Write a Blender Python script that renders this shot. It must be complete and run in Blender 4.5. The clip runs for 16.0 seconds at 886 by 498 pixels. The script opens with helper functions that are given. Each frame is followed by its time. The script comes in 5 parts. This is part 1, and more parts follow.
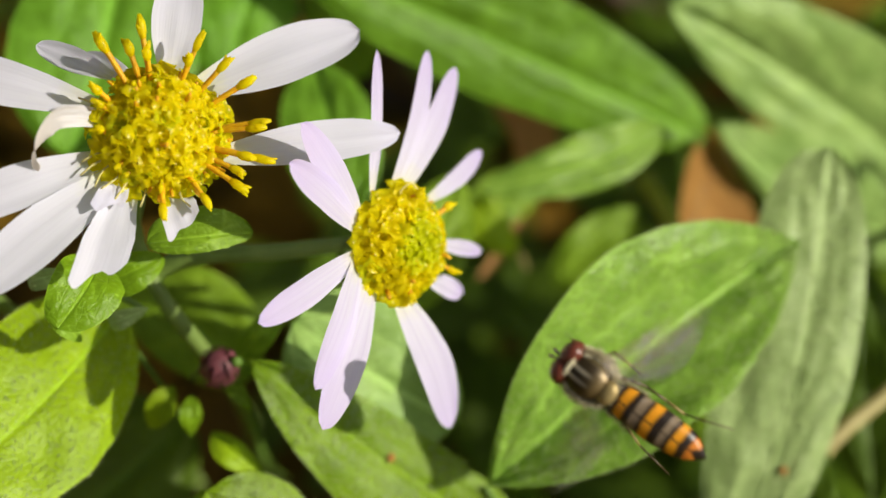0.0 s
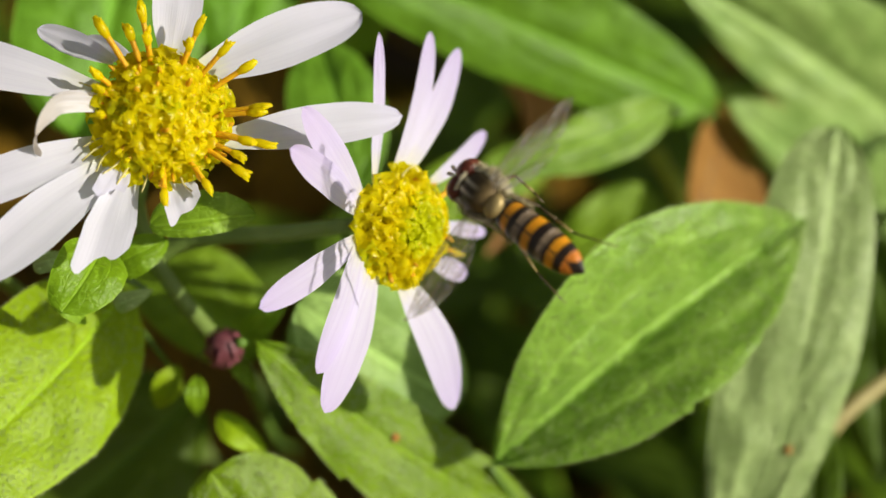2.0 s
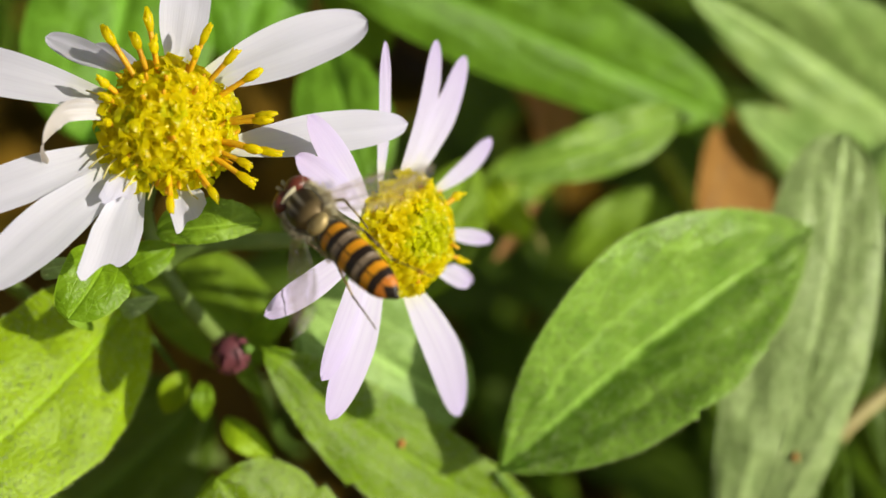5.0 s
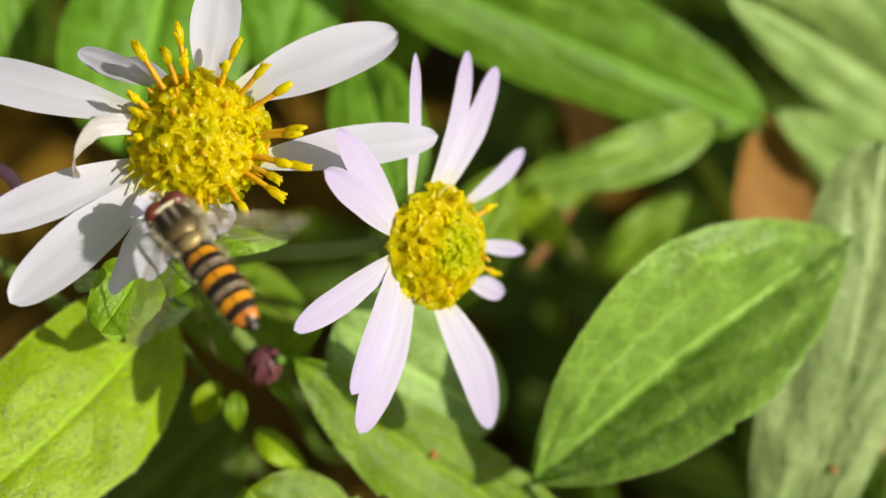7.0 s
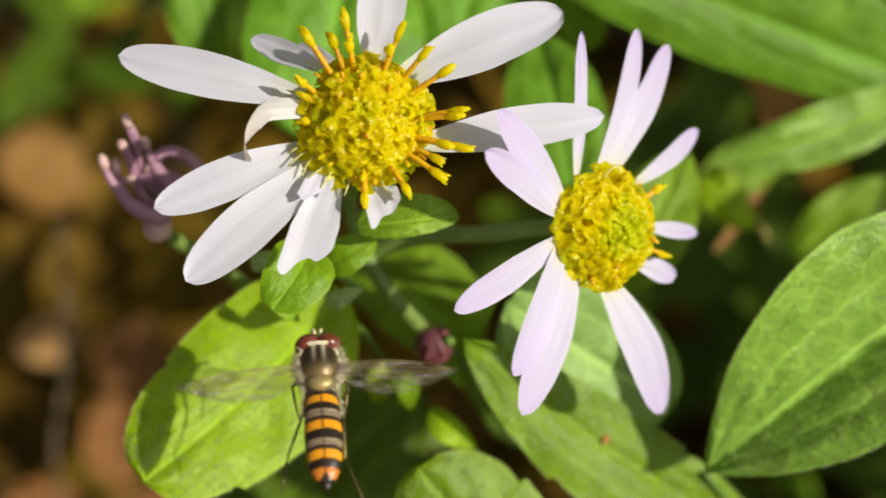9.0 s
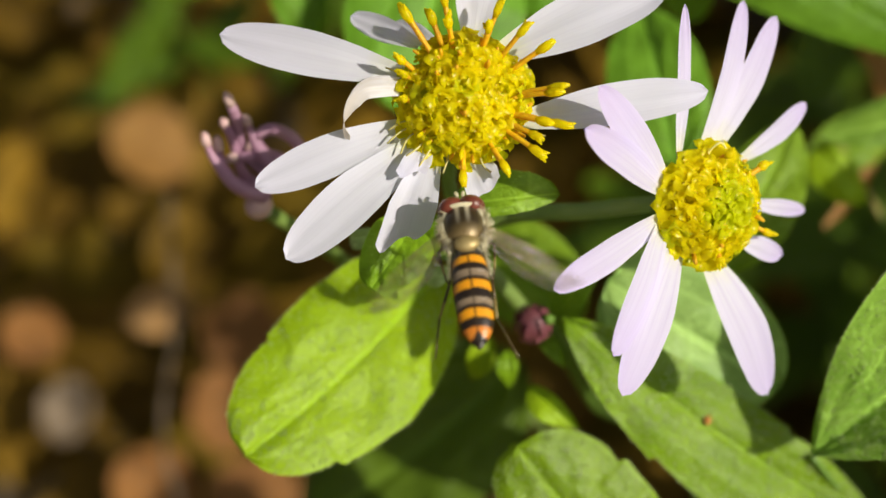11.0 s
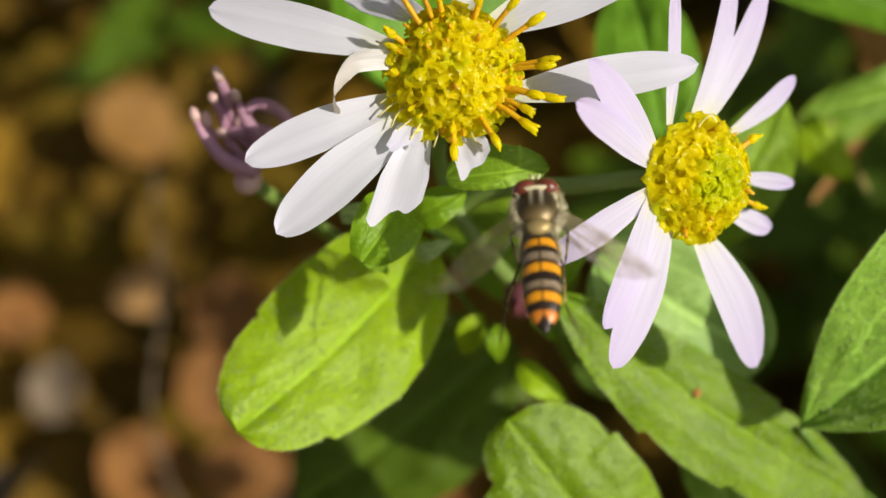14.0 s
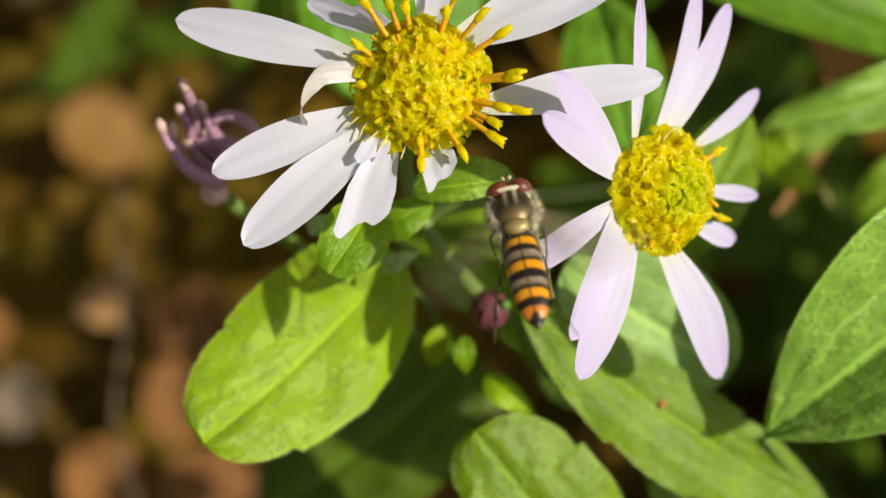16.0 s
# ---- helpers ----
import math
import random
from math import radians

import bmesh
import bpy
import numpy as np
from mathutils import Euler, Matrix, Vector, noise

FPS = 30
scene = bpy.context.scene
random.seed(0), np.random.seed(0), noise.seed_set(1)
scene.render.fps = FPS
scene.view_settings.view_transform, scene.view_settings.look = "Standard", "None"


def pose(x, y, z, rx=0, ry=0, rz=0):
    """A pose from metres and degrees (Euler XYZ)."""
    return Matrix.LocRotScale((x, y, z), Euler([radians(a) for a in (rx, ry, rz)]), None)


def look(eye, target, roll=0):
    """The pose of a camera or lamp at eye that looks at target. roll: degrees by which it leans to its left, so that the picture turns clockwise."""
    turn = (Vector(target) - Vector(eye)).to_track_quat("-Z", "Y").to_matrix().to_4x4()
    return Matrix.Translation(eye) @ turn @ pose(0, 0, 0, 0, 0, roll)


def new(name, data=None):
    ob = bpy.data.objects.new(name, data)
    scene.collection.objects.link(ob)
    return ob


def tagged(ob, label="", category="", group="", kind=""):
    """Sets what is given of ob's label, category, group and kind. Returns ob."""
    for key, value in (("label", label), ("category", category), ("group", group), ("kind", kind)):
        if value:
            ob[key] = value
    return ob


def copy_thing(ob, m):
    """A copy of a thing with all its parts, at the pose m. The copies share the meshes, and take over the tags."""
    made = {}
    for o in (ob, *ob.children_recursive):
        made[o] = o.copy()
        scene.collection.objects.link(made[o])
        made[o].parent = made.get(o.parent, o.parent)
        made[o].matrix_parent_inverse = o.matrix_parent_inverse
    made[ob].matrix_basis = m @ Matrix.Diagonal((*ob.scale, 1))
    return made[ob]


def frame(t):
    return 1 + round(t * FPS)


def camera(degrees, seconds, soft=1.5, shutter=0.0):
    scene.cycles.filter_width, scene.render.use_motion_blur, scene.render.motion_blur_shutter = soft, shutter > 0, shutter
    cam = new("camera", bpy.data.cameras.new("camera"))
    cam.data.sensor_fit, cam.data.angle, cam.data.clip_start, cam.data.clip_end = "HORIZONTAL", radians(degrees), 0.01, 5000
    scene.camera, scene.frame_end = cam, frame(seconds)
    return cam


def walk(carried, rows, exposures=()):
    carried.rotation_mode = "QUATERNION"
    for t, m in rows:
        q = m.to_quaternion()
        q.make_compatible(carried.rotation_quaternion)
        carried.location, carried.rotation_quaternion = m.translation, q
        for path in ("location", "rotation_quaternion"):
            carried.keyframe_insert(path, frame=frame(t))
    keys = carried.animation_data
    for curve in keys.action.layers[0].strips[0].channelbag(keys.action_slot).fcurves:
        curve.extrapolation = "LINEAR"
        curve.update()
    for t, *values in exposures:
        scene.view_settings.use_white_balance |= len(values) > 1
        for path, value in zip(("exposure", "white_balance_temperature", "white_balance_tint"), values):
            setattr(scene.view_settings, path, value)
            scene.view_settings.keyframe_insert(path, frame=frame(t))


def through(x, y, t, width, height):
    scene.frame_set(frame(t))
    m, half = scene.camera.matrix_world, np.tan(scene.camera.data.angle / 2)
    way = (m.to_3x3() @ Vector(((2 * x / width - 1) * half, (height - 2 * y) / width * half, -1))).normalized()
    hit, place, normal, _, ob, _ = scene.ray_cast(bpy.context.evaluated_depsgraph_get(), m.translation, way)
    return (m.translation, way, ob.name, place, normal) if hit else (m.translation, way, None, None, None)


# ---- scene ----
# ---- camera ----
cam = camera(39.2284, 16.0, shutter=0.35)
cam.data.dof.use_dof = True
cam.data.dof.focus_distance = 0.0770
cam.data.dof.aperture_fstop = 20.0
walk(cam, [
    (0.0, pose(0.00000, -0.00000, 0.27000, 35.000, -0.000, -0.000)),
    (0.5, pose(0.00050, 0.00086, 0.27050, 34.421, 0.339, 0.358)),
    (1.0, pose(0.00088, 0.00097, 0.27081, 33.728, 0.725, 0.774)),
    (1.5, pose(0.00162, 0.00114, 0.27087, 33.295, 0.766, 0.781)),
    (2.0, pose(0.00107, 0.00111, 0.27071, 33.311, 0.687, 0.517)),
    (2.5, pose(0.00107, 0.00115, 0.27072, 33.409, 0.722, 0.487)),
    (3.0, pose(0.00112, 0.00132, 0.27092, 33.300, 0.627, 0.718)),
    (3.5, pose(0.00130, 0.00094, 0.27084, 33.482, 0.818, 0.836)),
    (6.0, pose(0.00216, 0.00185, 0.27124, 33.323, 1.555, 1.251)),
    (6.5, pose(0.00260, 0.00214, 0.27128, 33.324, 2.407, 1.827)),
    (7.0, pose(0.00234, 0.00240, 0.27134, 33.285, 2.753, 2.021)),
    (7.5, pose(0.00278, 0.00193, 0.27094, 33.673, 3.557, 2.478)),
    (8.0, pose(0.00308, 0.00191, 0.27095, 33.548, 4.778, 3.289)),
    (8.5, pose(0.00411, 0.00202, 0.27088, 33.377, 7.395, 5.040)),
    (9.0, pose(0.00521, 0.00251, 0.27056, 33.324, 10.764, 7.466)),
    (9.5, pose(0.00532, 0.00321, 0.27039, 33.380, 13.121, 9.219)),
    (12.0, pose(0.00525, 0.00317, 0.27026, 31.765, 14.862, 10.164)),
    (12.5, pose(0.00498, 0.00320, 0.27053, 31.288, 14.346, 9.701)),
    (13.0, pose(0.00531, 0.00315, 0.27022, 31.336, 14.327, 9.802)),
    (13.5, pose(0.00519, 0.00302, 0.27021, 31.258, 14.277, 9.693)),
    (14.0, pose(0.00495, 0.00283, 0.27016, 31.537, 14.203, 9.637)),
    (14.5, pose(0.00469, 0.00296, 0.27033, 31.349, 13.929, 9.454)),
    (15.0, pose(0.00516, 0.00269, 0.27013, 31.758, 13.907, 9.498)),
    (15.5, pose(0.00509, 0.00246, 0.27007, 31.932, 13.383, 9.190)),
    (16.0, pose(0.00497, 0.00275, 0.27037, 31.854, 12.876, 8.814)),
])

# ---- light ----
SUN_WAY = Vector((0.825, -0.21, 0.505)).normalized()
world = bpy.data.worlds.new("sky")
scene.world = world
world.use_nodes = True
wn = world.node_tree
wn.nodes.clear()
sky = wn.nodes.new("ShaderNodeTexSky")
sky.sky_type = "NISHITA"
sky.sun_disc = False
sky.sun_elevation = math.asin(SUN_WAY.z)
sky.dust_density = 4.0
sky.ozone_density = 0.3
sky.sun_rotation = math.atan2(SUN_WAY.x, SUN_WAY.y)
back = wn.nodes.new("ShaderNodeBackground")
back.inputs["Strength"].default_value = 0.05
wout = wn.nodes.new("ShaderNodeOutputWorld")
haze = wn.nodes.new("ShaderNodeHueSaturation")
haze.inputs["Saturation"].default_value = 0.06
wn.links.new(sky.outputs[0], haze.inputs["Color"])
wn.links.new(haze.outputs[0], back.inputs[0])
wn.links.new(back.outputs[0], wout.inputs[0])
sun = new("sun", bpy.data.lights.new("sun", "SUN"))
sun.data.energy = 4.45
sun.data.angle = radians(0.6)
sun.data.color = (1.0, 0.915, 0.765)
sun.matrix_world = look(SUN_WAY * 3, (0, 0, 0))
scene.view_settings.exposure = 0.0

MM = 0.001


# ---- materials ----
def material(name):
    m = bpy.data.materials.new(name)
    m.use_nodes = True
    m.node_tree.nodes.clear()
    return m, m.node_tree.nodes, m.node_tree.links


def node(nodes, kind, **values):
    n = nodes.new("ShaderNode" + kind)
    for key, value in values.items():
        n.inputs[key].default_value = value
    return n


def maths(nodes, links, op, a, b=None, c=None, clamp=False):
    n = nodes.new("ShaderNodeMath")
    n.operation, n.use_clamp = op, clamp
    for i, x in enumerate((a, b, c)):
        if x is None:
            continue
        if isinstance(x, (int, float)):
            n.inputs[i].default_value = x
        else:
            links.new(x, n.inputs[i])
    return n.outputs[0]


def mix(nodes, links, fac, a, b):
    n = nodes.new("ShaderNodeMix")
    n.data_type = "RGBA"
    for socket, x in ((n.inputs[0], fac), (n.inputs[6], a), (n.inputs[7], b)):
        if isinstance(x, (int, float)):
            socket.default_value = x
        elif isinstance(x, tuple):
            socket.default_value = (*x, 1)
        else:
            links.new(x, socket)
    return n.outputs[2]


def noise_at(nodes, links, coords, scale, detail=3.0, rough=0.55):
    n = node(nodes, "TexNoise", Scale=scale, Detail=detail, Roughness=rough)
    links.new(coords, n.inputs["Vector"])
    return n.outputs[0]


def leaf_material(name, dark, light, through, gloss, sheen=0.0, silk=0.5, ribs=0.9):
    """A thin leaf: veins follow the blade's own coordinates."""
    m, nodes, links = material(name)
    uv = nodes.new("ShaderNodeUVMap")
    sep = nodes.new("ShaderNodeSeparateXYZ")
    links.new(uv.outputs[0], sep.inputs[0])
    u = maths(nodes, links, "ABSOLUTE", maths(nodes, links, "MULTIPLY_ADD", sep.outputs[0], 2.0, -1.0))
    geo = nodes.new("ShaderNodeTexCoord")
    info = nodes.new("ShaderNodeObjectInfo")
    co = geo.outputs["Object"]
    wob = noise_at(nodes, links, co, 300.0, 2.0)
    s = maths(nodes, links, "MULTIPLY_ADD", maths(nodes, links, "POWER", u, 0.9), -0.55, sep.outputs[1])
    s = maths(nodes, links, "MULTIPLY_ADD", wob, 0.3, s)
    saw = maths(nodes, links, "FRACT", maths(nodes, links, "MULTIPLY", s, 4.0))
    d = maths(nodes, links, "ABSOLUTE", maths(nodes, links, "SUBTRACT", saw, 0.5))
    side = maths(nodes, links, "SUBTRACT", 1.0, maths(nodes, links, "DIVIDE", maths(nodes, links, "SUBTRACT", 0.5, d), 0.05), clamp=True)
    side = maths(nodes, links, "MULTIPLY", side, maths(nodes, links, "SUBTRACT", 1.0, maths(nodes, links, "MULTIPLY", u, 0.85)))
    rib = maths(nodes, links, "MULTIPLY", maths(nodes, links, "SUBTRACT", 1.0, maths(nodes, links, "DIVIDE", u, 0.075), clamp=True), 1.6, clamp=True)
    vein = maths(nodes, links, "MAXIMUM", maths(nodes, links, "MULTIPLY", side, 0.32), rib)
    off = maths(nodes, links, "ABSOLUTE", maths(nodes, links, "ADD", maths(nodes, links, "MULTIPLY_ADD", wob, 0.3, -0.6), u))
    nerve = maths(nodes, links, "SUBTRACT", 1.0, maths(nodes, links, "DIVIDE", off, 0.035), clamp=True)
    nerve = maths(nodes, links, "MULTIPLY", nerve, maths(nodes, links, "SUBTRACT", 1.0, sep.outputs[1]))
    vein = maths(nodes, links, "MAXIMUM", vein, maths(nodes, links, "MULTIPLY", nerve, 0.95))
    blotch = noise_at(nodes, links, co, 260.0, 4.0)
    grain = noise_at(nodes, links, co, 2600.0, 3.0, 0.65)
    net = node(nodes, "TexVoronoi", Scale=1500.0)
    net.feature = "DISTANCE_TO_EDGE"
    links.new(co, net.inputs["Vector"])
    netline = maths(nodes, links, "SUBTRACT", 1.0, maths(nodes, links, "MULTIPLY", net.outputs[0], 6.0), clamp=True)
    bent = nodes.new("ShaderNodeVectorMath")
    bent.operation = "MULTIPLY_ADD"
    warp = node(nodes, "TexNoise", Scale=500.0, Detail=2.0)
    links.new(co, warp.inputs["Vector"])
    links.new(warp.outputs[1], bent.inputs[0])
    bent.inputs[1].default_value = (0.0016, 0.0016, 0.0016)
    links.new(co, bent.inputs[2])
    mesh = node(nodes, "TexVoronoi", Scale=360.0)
    mesh.feature = "DISTANCE_TO_EDGE"
    links.new(bent.outputs[0], mesh.inputs["Vector"])
    branch = maths(nodes, links, "SUBTRACT", 1.0, maths(nodes, links, "MULTIPLY", mesh.outputs[0], 11.0), clamp=True)
    branch = maths(nodes, links, "MULTIPLY", branch, maths(nodes, links, "MULTIPLY_ADD", blotch, 3.0, -1.0, clamp=True))
    vein = maths(nodes, links, "MAXIMUM", vein, maths(nodes, links, "MULTIPLY", branch, 0.6))
    tone = maths(nodes, links, "MULTIPLY_ADD", blotch, 2.6, -0.85, clamp=True)
    col = mix(nodes, links, tone, dark, light)
    pale = tuple(min(1.0, c * 1.7 + 0.02) for c in light)
    col = mix(nodes, links, maths(nodes, links, "MULTIPLY", vein, ribs), col, pale)
    col = mix(nodes, links, maths(nodes, links, "MULTIPLY", netline, 0.07), col, pale)
    col = mix(nodes, links, maths(nodes, links, "MULTIPLY_ADD", grain, 0.8, -0.36, clamp=True), col, tuple(c * 0.8 for c in dark))
    # pale rim: a highlight along the blade's edge, put into its colour
    rim_highlight = maths(nodes, links, "MULTIPLY_ADD", u, 18.0, -17.1, clamp=True)
    col = mix(nodes, links, maths(nodes, links, "MULTIPLY", rim_highlight, 0.45), col, pale)
    lay = nodes.new("ShaderNodeMapping")
    lay.inputs["Scale"].default_value = (1800, 5200, 3000)
    lay.inputs["Rotation"].default_value = (0.3, 0.2, 0.5)
    links.new(co, lay.inputs[0])
    down = noise_at(nodes, links, lay.outputs[0], 1.0, 1.0)
    down = maths(nodes, links, "MULTIPLY_ADD", down, 9.0, -5.7, clamp=True)
    col = mix(nodes, links, maths(nodes, links, "MULTIPLY", down, silk), col, tuple(min(1.0, c * 1.9 + 0.06) for c in light))
    hsv = node(nodes, "HueSaturation")
    links.new(col, hsv.inputs["Color"])
    links.new(maths(nodes, links, "MULTIPLY_ADD", info.outputs["Random"], 0.01, 0.495), hsv.inputs["Hue"])
    links.new(maths(nodes, links, "MULTIPLY_ADD", info.outputs["Random"], 0.14, 0.93), hsv.inputs["Value"])
    hgt = maths(nodes, links, "ADD", maths(nodes, links, "MULTIPLY", grain, 0.3), maths(nodes, links, "MULTIPLY", vein, -0.35))
    hgt = maths(nodes, links, "ADD", hgt, maths(nodes, links, "MULTIPLY", netline, -0.1))
    pucker = noise_at(nodes, links, bent.outputs[0], 750.0, 2.0)
    hgt = maths(nodes, links, "ADD", hgt, maths(nodes, links, "MULTIPLY", pucker, 0.6))
    bump = node(nodes, "Bump", Strength=0.5, Distance=0.0004)
    links.new(hgt, bump.inputs["Height"])
    front = node(nodes, "BsdfPrincipled", Roughness=gloss)
    front.inputs["Specular IOR Level"].default_value = 0.28
    front.inputs["Sheen Weight"].default_value = sheen
    front.inputs["Sheen Roughness"].default_value = 0.4
    links.new(hsv.outputs[0], front.inputs["Base Color"])
    links.new(bump.outputs[0], front.inputs["Normal"])
    lit = nodes.new("ShaderNodeBsdfTranslucent")
    tr = mix(nodes, links, 0.75, hsv.outputs[0], through)
    links.new(mix(nodes, links, maths(nodes, links, "MULTIPLY", vein, 0.35), tr, tuple(c * 0.6 for c in through)), lit.inputs[0])
    links.new(bump.outputs[0], lit.inputs["Normal"])
    both = nodes.new("ShaderNodeMixShader")
    both.inputs[0].default_value = 0.24
    out = nodes.new("ShaderNodeOutputMaterial")
    links.new(front.outputs[0], both.inputs[1])
    links.new(lit.outputs[0], both.inputs[2])
    links.new(both.outputs[0], out.inputs[0])
    return m


def petal_material(name, base, mid, tip):
    m, nodes, links = material(name)
    uv = nodes.new("ShaderNodeUVMap")
    sep = nodes.new("ShaderNodeSeparateXYZ")
    links.new(uv.outputs[0], sep.inputs[0])
    co = nodes.new("ShaderNodeTexCoord").outputs["Object"]
    blotch = noise_at(nodes, links, co, 350.0, 3.0)
    v = maths(nodes, links, "MULTIPLY_ADD", blotch, 0.25, maths(nodes, links, "SUBTRACT", sep.outputs[1], 0.12))
    ramp = nodes.new("ShaderNodeValToRGB")
    links.new(v, ramp.inputs[0])
    e = ramp.color_ramp.elements
    e[0].position, e[0].color = 0.0, (*base, 1)
    e[1].position, e[1].color = 0.22, (*mid, 1)
    last = e.new(1.0)
    last.color = (*tip, 1)
    stretch = nodes.new("ShaderNodeMapping")
    stretch.inputs["Scale"].default_value = (22, 0.7, 1)
    links.new(uv.outputs[0], stretch.inputs[0])
    streak = noise_at(nodes, links, stretch.outputs[0], 1.0, 3.0, 0.6)
    col = mix(nodes, links, maths(nodes, links, "MULTIPLY_ADD", streak, 1.9, -0.82, clamp=True), ramp.outputs[0], tuple(c * 0.92 for c in tip))
    fine = noise_at(nodes, links, co, 5000.0, 2.0)
    hgt = maths(nodes, links, "ADD", maths(nodes, links, "MULTIPLY", streak, 1.0), maths(nodes, links, "MULTIPLY", fine, 0.15))
    bump = node(nodes, "Bump", Strength=0.28, Distance=0.00012)
    links.new(hgt, bump.inputs["Height"])
    front = node(nodes, "BsdfPrincipled", Roughness=0.5)
    front.inputs["Specular IOR Level"].default_value = 0.3
    links.new(col, front.inputs["Base Color"])
    links.new(bump.outputs[0], front.inputs["Normal"])
    lit = nodes.new("ShaderNodeBsdfTranslucent")
    links.new(col, lit.inputs[0])
    both = nodes.new("ShaderNodeMixShader")
    both.inputs[0].default_value = 0.38
    out = nodes.new("ShaderNodeOutputMaterial")
    links.new(front.outputs[0], both.inputs[1])
    links.new(lit.outputs[0], both.inputs[2])
    links.new(both.outputs[0], out.inputs[0])
    return m


def plain_material(name, a, b, scale, rough, metal=0.0, relief=0.0, through=0.0, relief_scale=None, spec=0.5, spread=0.12):
    m, nodes, links = material(name)
    co = nodes.new("ShaderNodeTexCoord").outputs["Object"]
    info = nodes.new("ShaderNodeObjectInfo")
    n1 = noise_at(nodes, links, co, scale, 4.0)
    col = mix(nodes, links, maths(nodes, links, "MULTIPLY_ADD", n1, 1.8, -0.4, clamp=True), a, b)
    hsv = node(nodes, "HueSaturation")
    links.new(col, hsv.inputs["Color"])
    links.new(maths(nodes, links, "MULTIPLY_ADD", info.outputs["Random"], 2 * spread, 1.0 - spread), hsv.inputs["Value"])
    front = node(nodes, "BsdfPrincipled", Roughness=rough, Metallic=metal)
    front.inputs["Specular IOR Level"].default_value = spec
    links.new(hsv.outputs[0], front.inputs["Base Color"])
    if relief:
        n2 = noise_at(nodes, links, co, relief_scale or scale * 6, 3.0)
        bump = node(nodes, "Bump", Strength=0.6, Distance=relief)
        links.new(n2, bump.inputs["Height"])
        links.new(bump.outputs[0], front.inputs["Normal"])
    out = nodes.new("ShaderNodeOutputMaterial")
    if through:
        lit = nodes.new("ShaderNodeBsdfTranslucent")
        links.new(hsv.outputs[0], lit.inputs[0])
        both = nodes.new("ShaderNodeMixShader")
        both.inputs[0].default_value = through
        links.new(front.outputs[0], both.inputs[1])
        links.new(lit.outputs[0], both.inputs[2])
        links.new(both.outputs[0], out.inputs[0])
    else:
        links.new(front.outputs[0], out.inputs[0])
    return m


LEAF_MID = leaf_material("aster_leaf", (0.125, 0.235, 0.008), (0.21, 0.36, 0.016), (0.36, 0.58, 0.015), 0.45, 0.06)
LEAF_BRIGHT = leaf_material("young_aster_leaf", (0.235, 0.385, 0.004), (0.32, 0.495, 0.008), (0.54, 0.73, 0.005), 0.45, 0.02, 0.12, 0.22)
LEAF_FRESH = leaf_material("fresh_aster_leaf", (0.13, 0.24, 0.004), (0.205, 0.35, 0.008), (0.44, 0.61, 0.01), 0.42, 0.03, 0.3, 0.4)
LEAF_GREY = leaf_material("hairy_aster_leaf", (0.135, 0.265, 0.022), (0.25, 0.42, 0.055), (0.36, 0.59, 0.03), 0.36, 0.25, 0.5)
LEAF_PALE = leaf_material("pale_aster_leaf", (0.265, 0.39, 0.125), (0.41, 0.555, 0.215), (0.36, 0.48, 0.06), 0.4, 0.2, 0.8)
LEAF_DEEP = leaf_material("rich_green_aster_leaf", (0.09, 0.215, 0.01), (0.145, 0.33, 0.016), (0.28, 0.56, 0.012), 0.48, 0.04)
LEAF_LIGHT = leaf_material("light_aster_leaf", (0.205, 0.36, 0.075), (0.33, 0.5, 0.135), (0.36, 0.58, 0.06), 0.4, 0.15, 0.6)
# darker copy of LEAF_MID: the deep shade between shoots is in its colour
LEAF_SHADED = leaf_material("shaded_aster_leaf", (0.058, 0.108, 0.003), (0.092, 0.165, 0.005), (0.22, 0.36, 0.008), 0.45, 0.06)
PETAL_WHITE = petal_material("white_petal", (0.82, 0.85, 0.57), (0.81, 0.82, 0.95), (0.79, 0.785, 0.96))
PETAL_LILAC = petal_material("lilac_petal", (0.84, 0.86, 0.62), (0.79, 0.77, 0.95), (0.69, 0.59, 0.93))
PETAL_BROWN = petal_material("withering_petal", (0.84, 0.86, 0.84), (0.86, 0.86, 0.93), (0.82, 0.74, 0.64))
FLORET = plain_material("yellow_floret", (0.93, 0.82, 0.004), (0.97, 0.93, 0.012), 900, 0.25, relief=0.00002, through=0.72, spread=0.05, spec=0.4)
FLORET_GREEN = plain_material("green_yellow_floret", (0.72, 0.77, 0.008), (0.86, 0.86, 0.014), 900, 0.25, relief=0.00002, through=0.72, spread=0.05, spec=0.4)
ANTHER = plain_material("orange_anther", (0.78, 0.36, 0.006), (0.92, 0.66, 0.015), 2600, 0.38, relief=0.00006, through=0.3)
STYLE = plain_material("pale_style", (0.78, 0.7, 0.2), (0.85, 0.8, 0.4), 900, 0.5, through=0.3)
RECEPTACLE = plain_material("receptacle", (0.93, 0.84, 0.006), (0.97, 0.92, 0.012), 900, 0.6, through=0.5)
STEM = plain_material("green_stem", (0.15, 0.24, 0.045), (0.23, 0.33, 0.08), 400, 0.5, relief=0.0001, through=0.1)
# STEM made darker, with the shade among the leaves in its colour
STEM_SHADED = plain_material("shaded_green_stem", (0.08, 0.16, 0.015), (0.13, 0.24, 0.03), 400, 0.5, relief=0.0001)
STEM_LIME = plain_material("lime_green_stem", (0.36, 0.46, 0.03), (0.48, 0.56, 0.06), 400, 0.5, relief=0.0001)
STEM_PALE = plain_material("straw_stem", (0.3, 0.26, 0.08), (0.42, 0.36, 0.14), 300, 0.55, relief=0.0001)
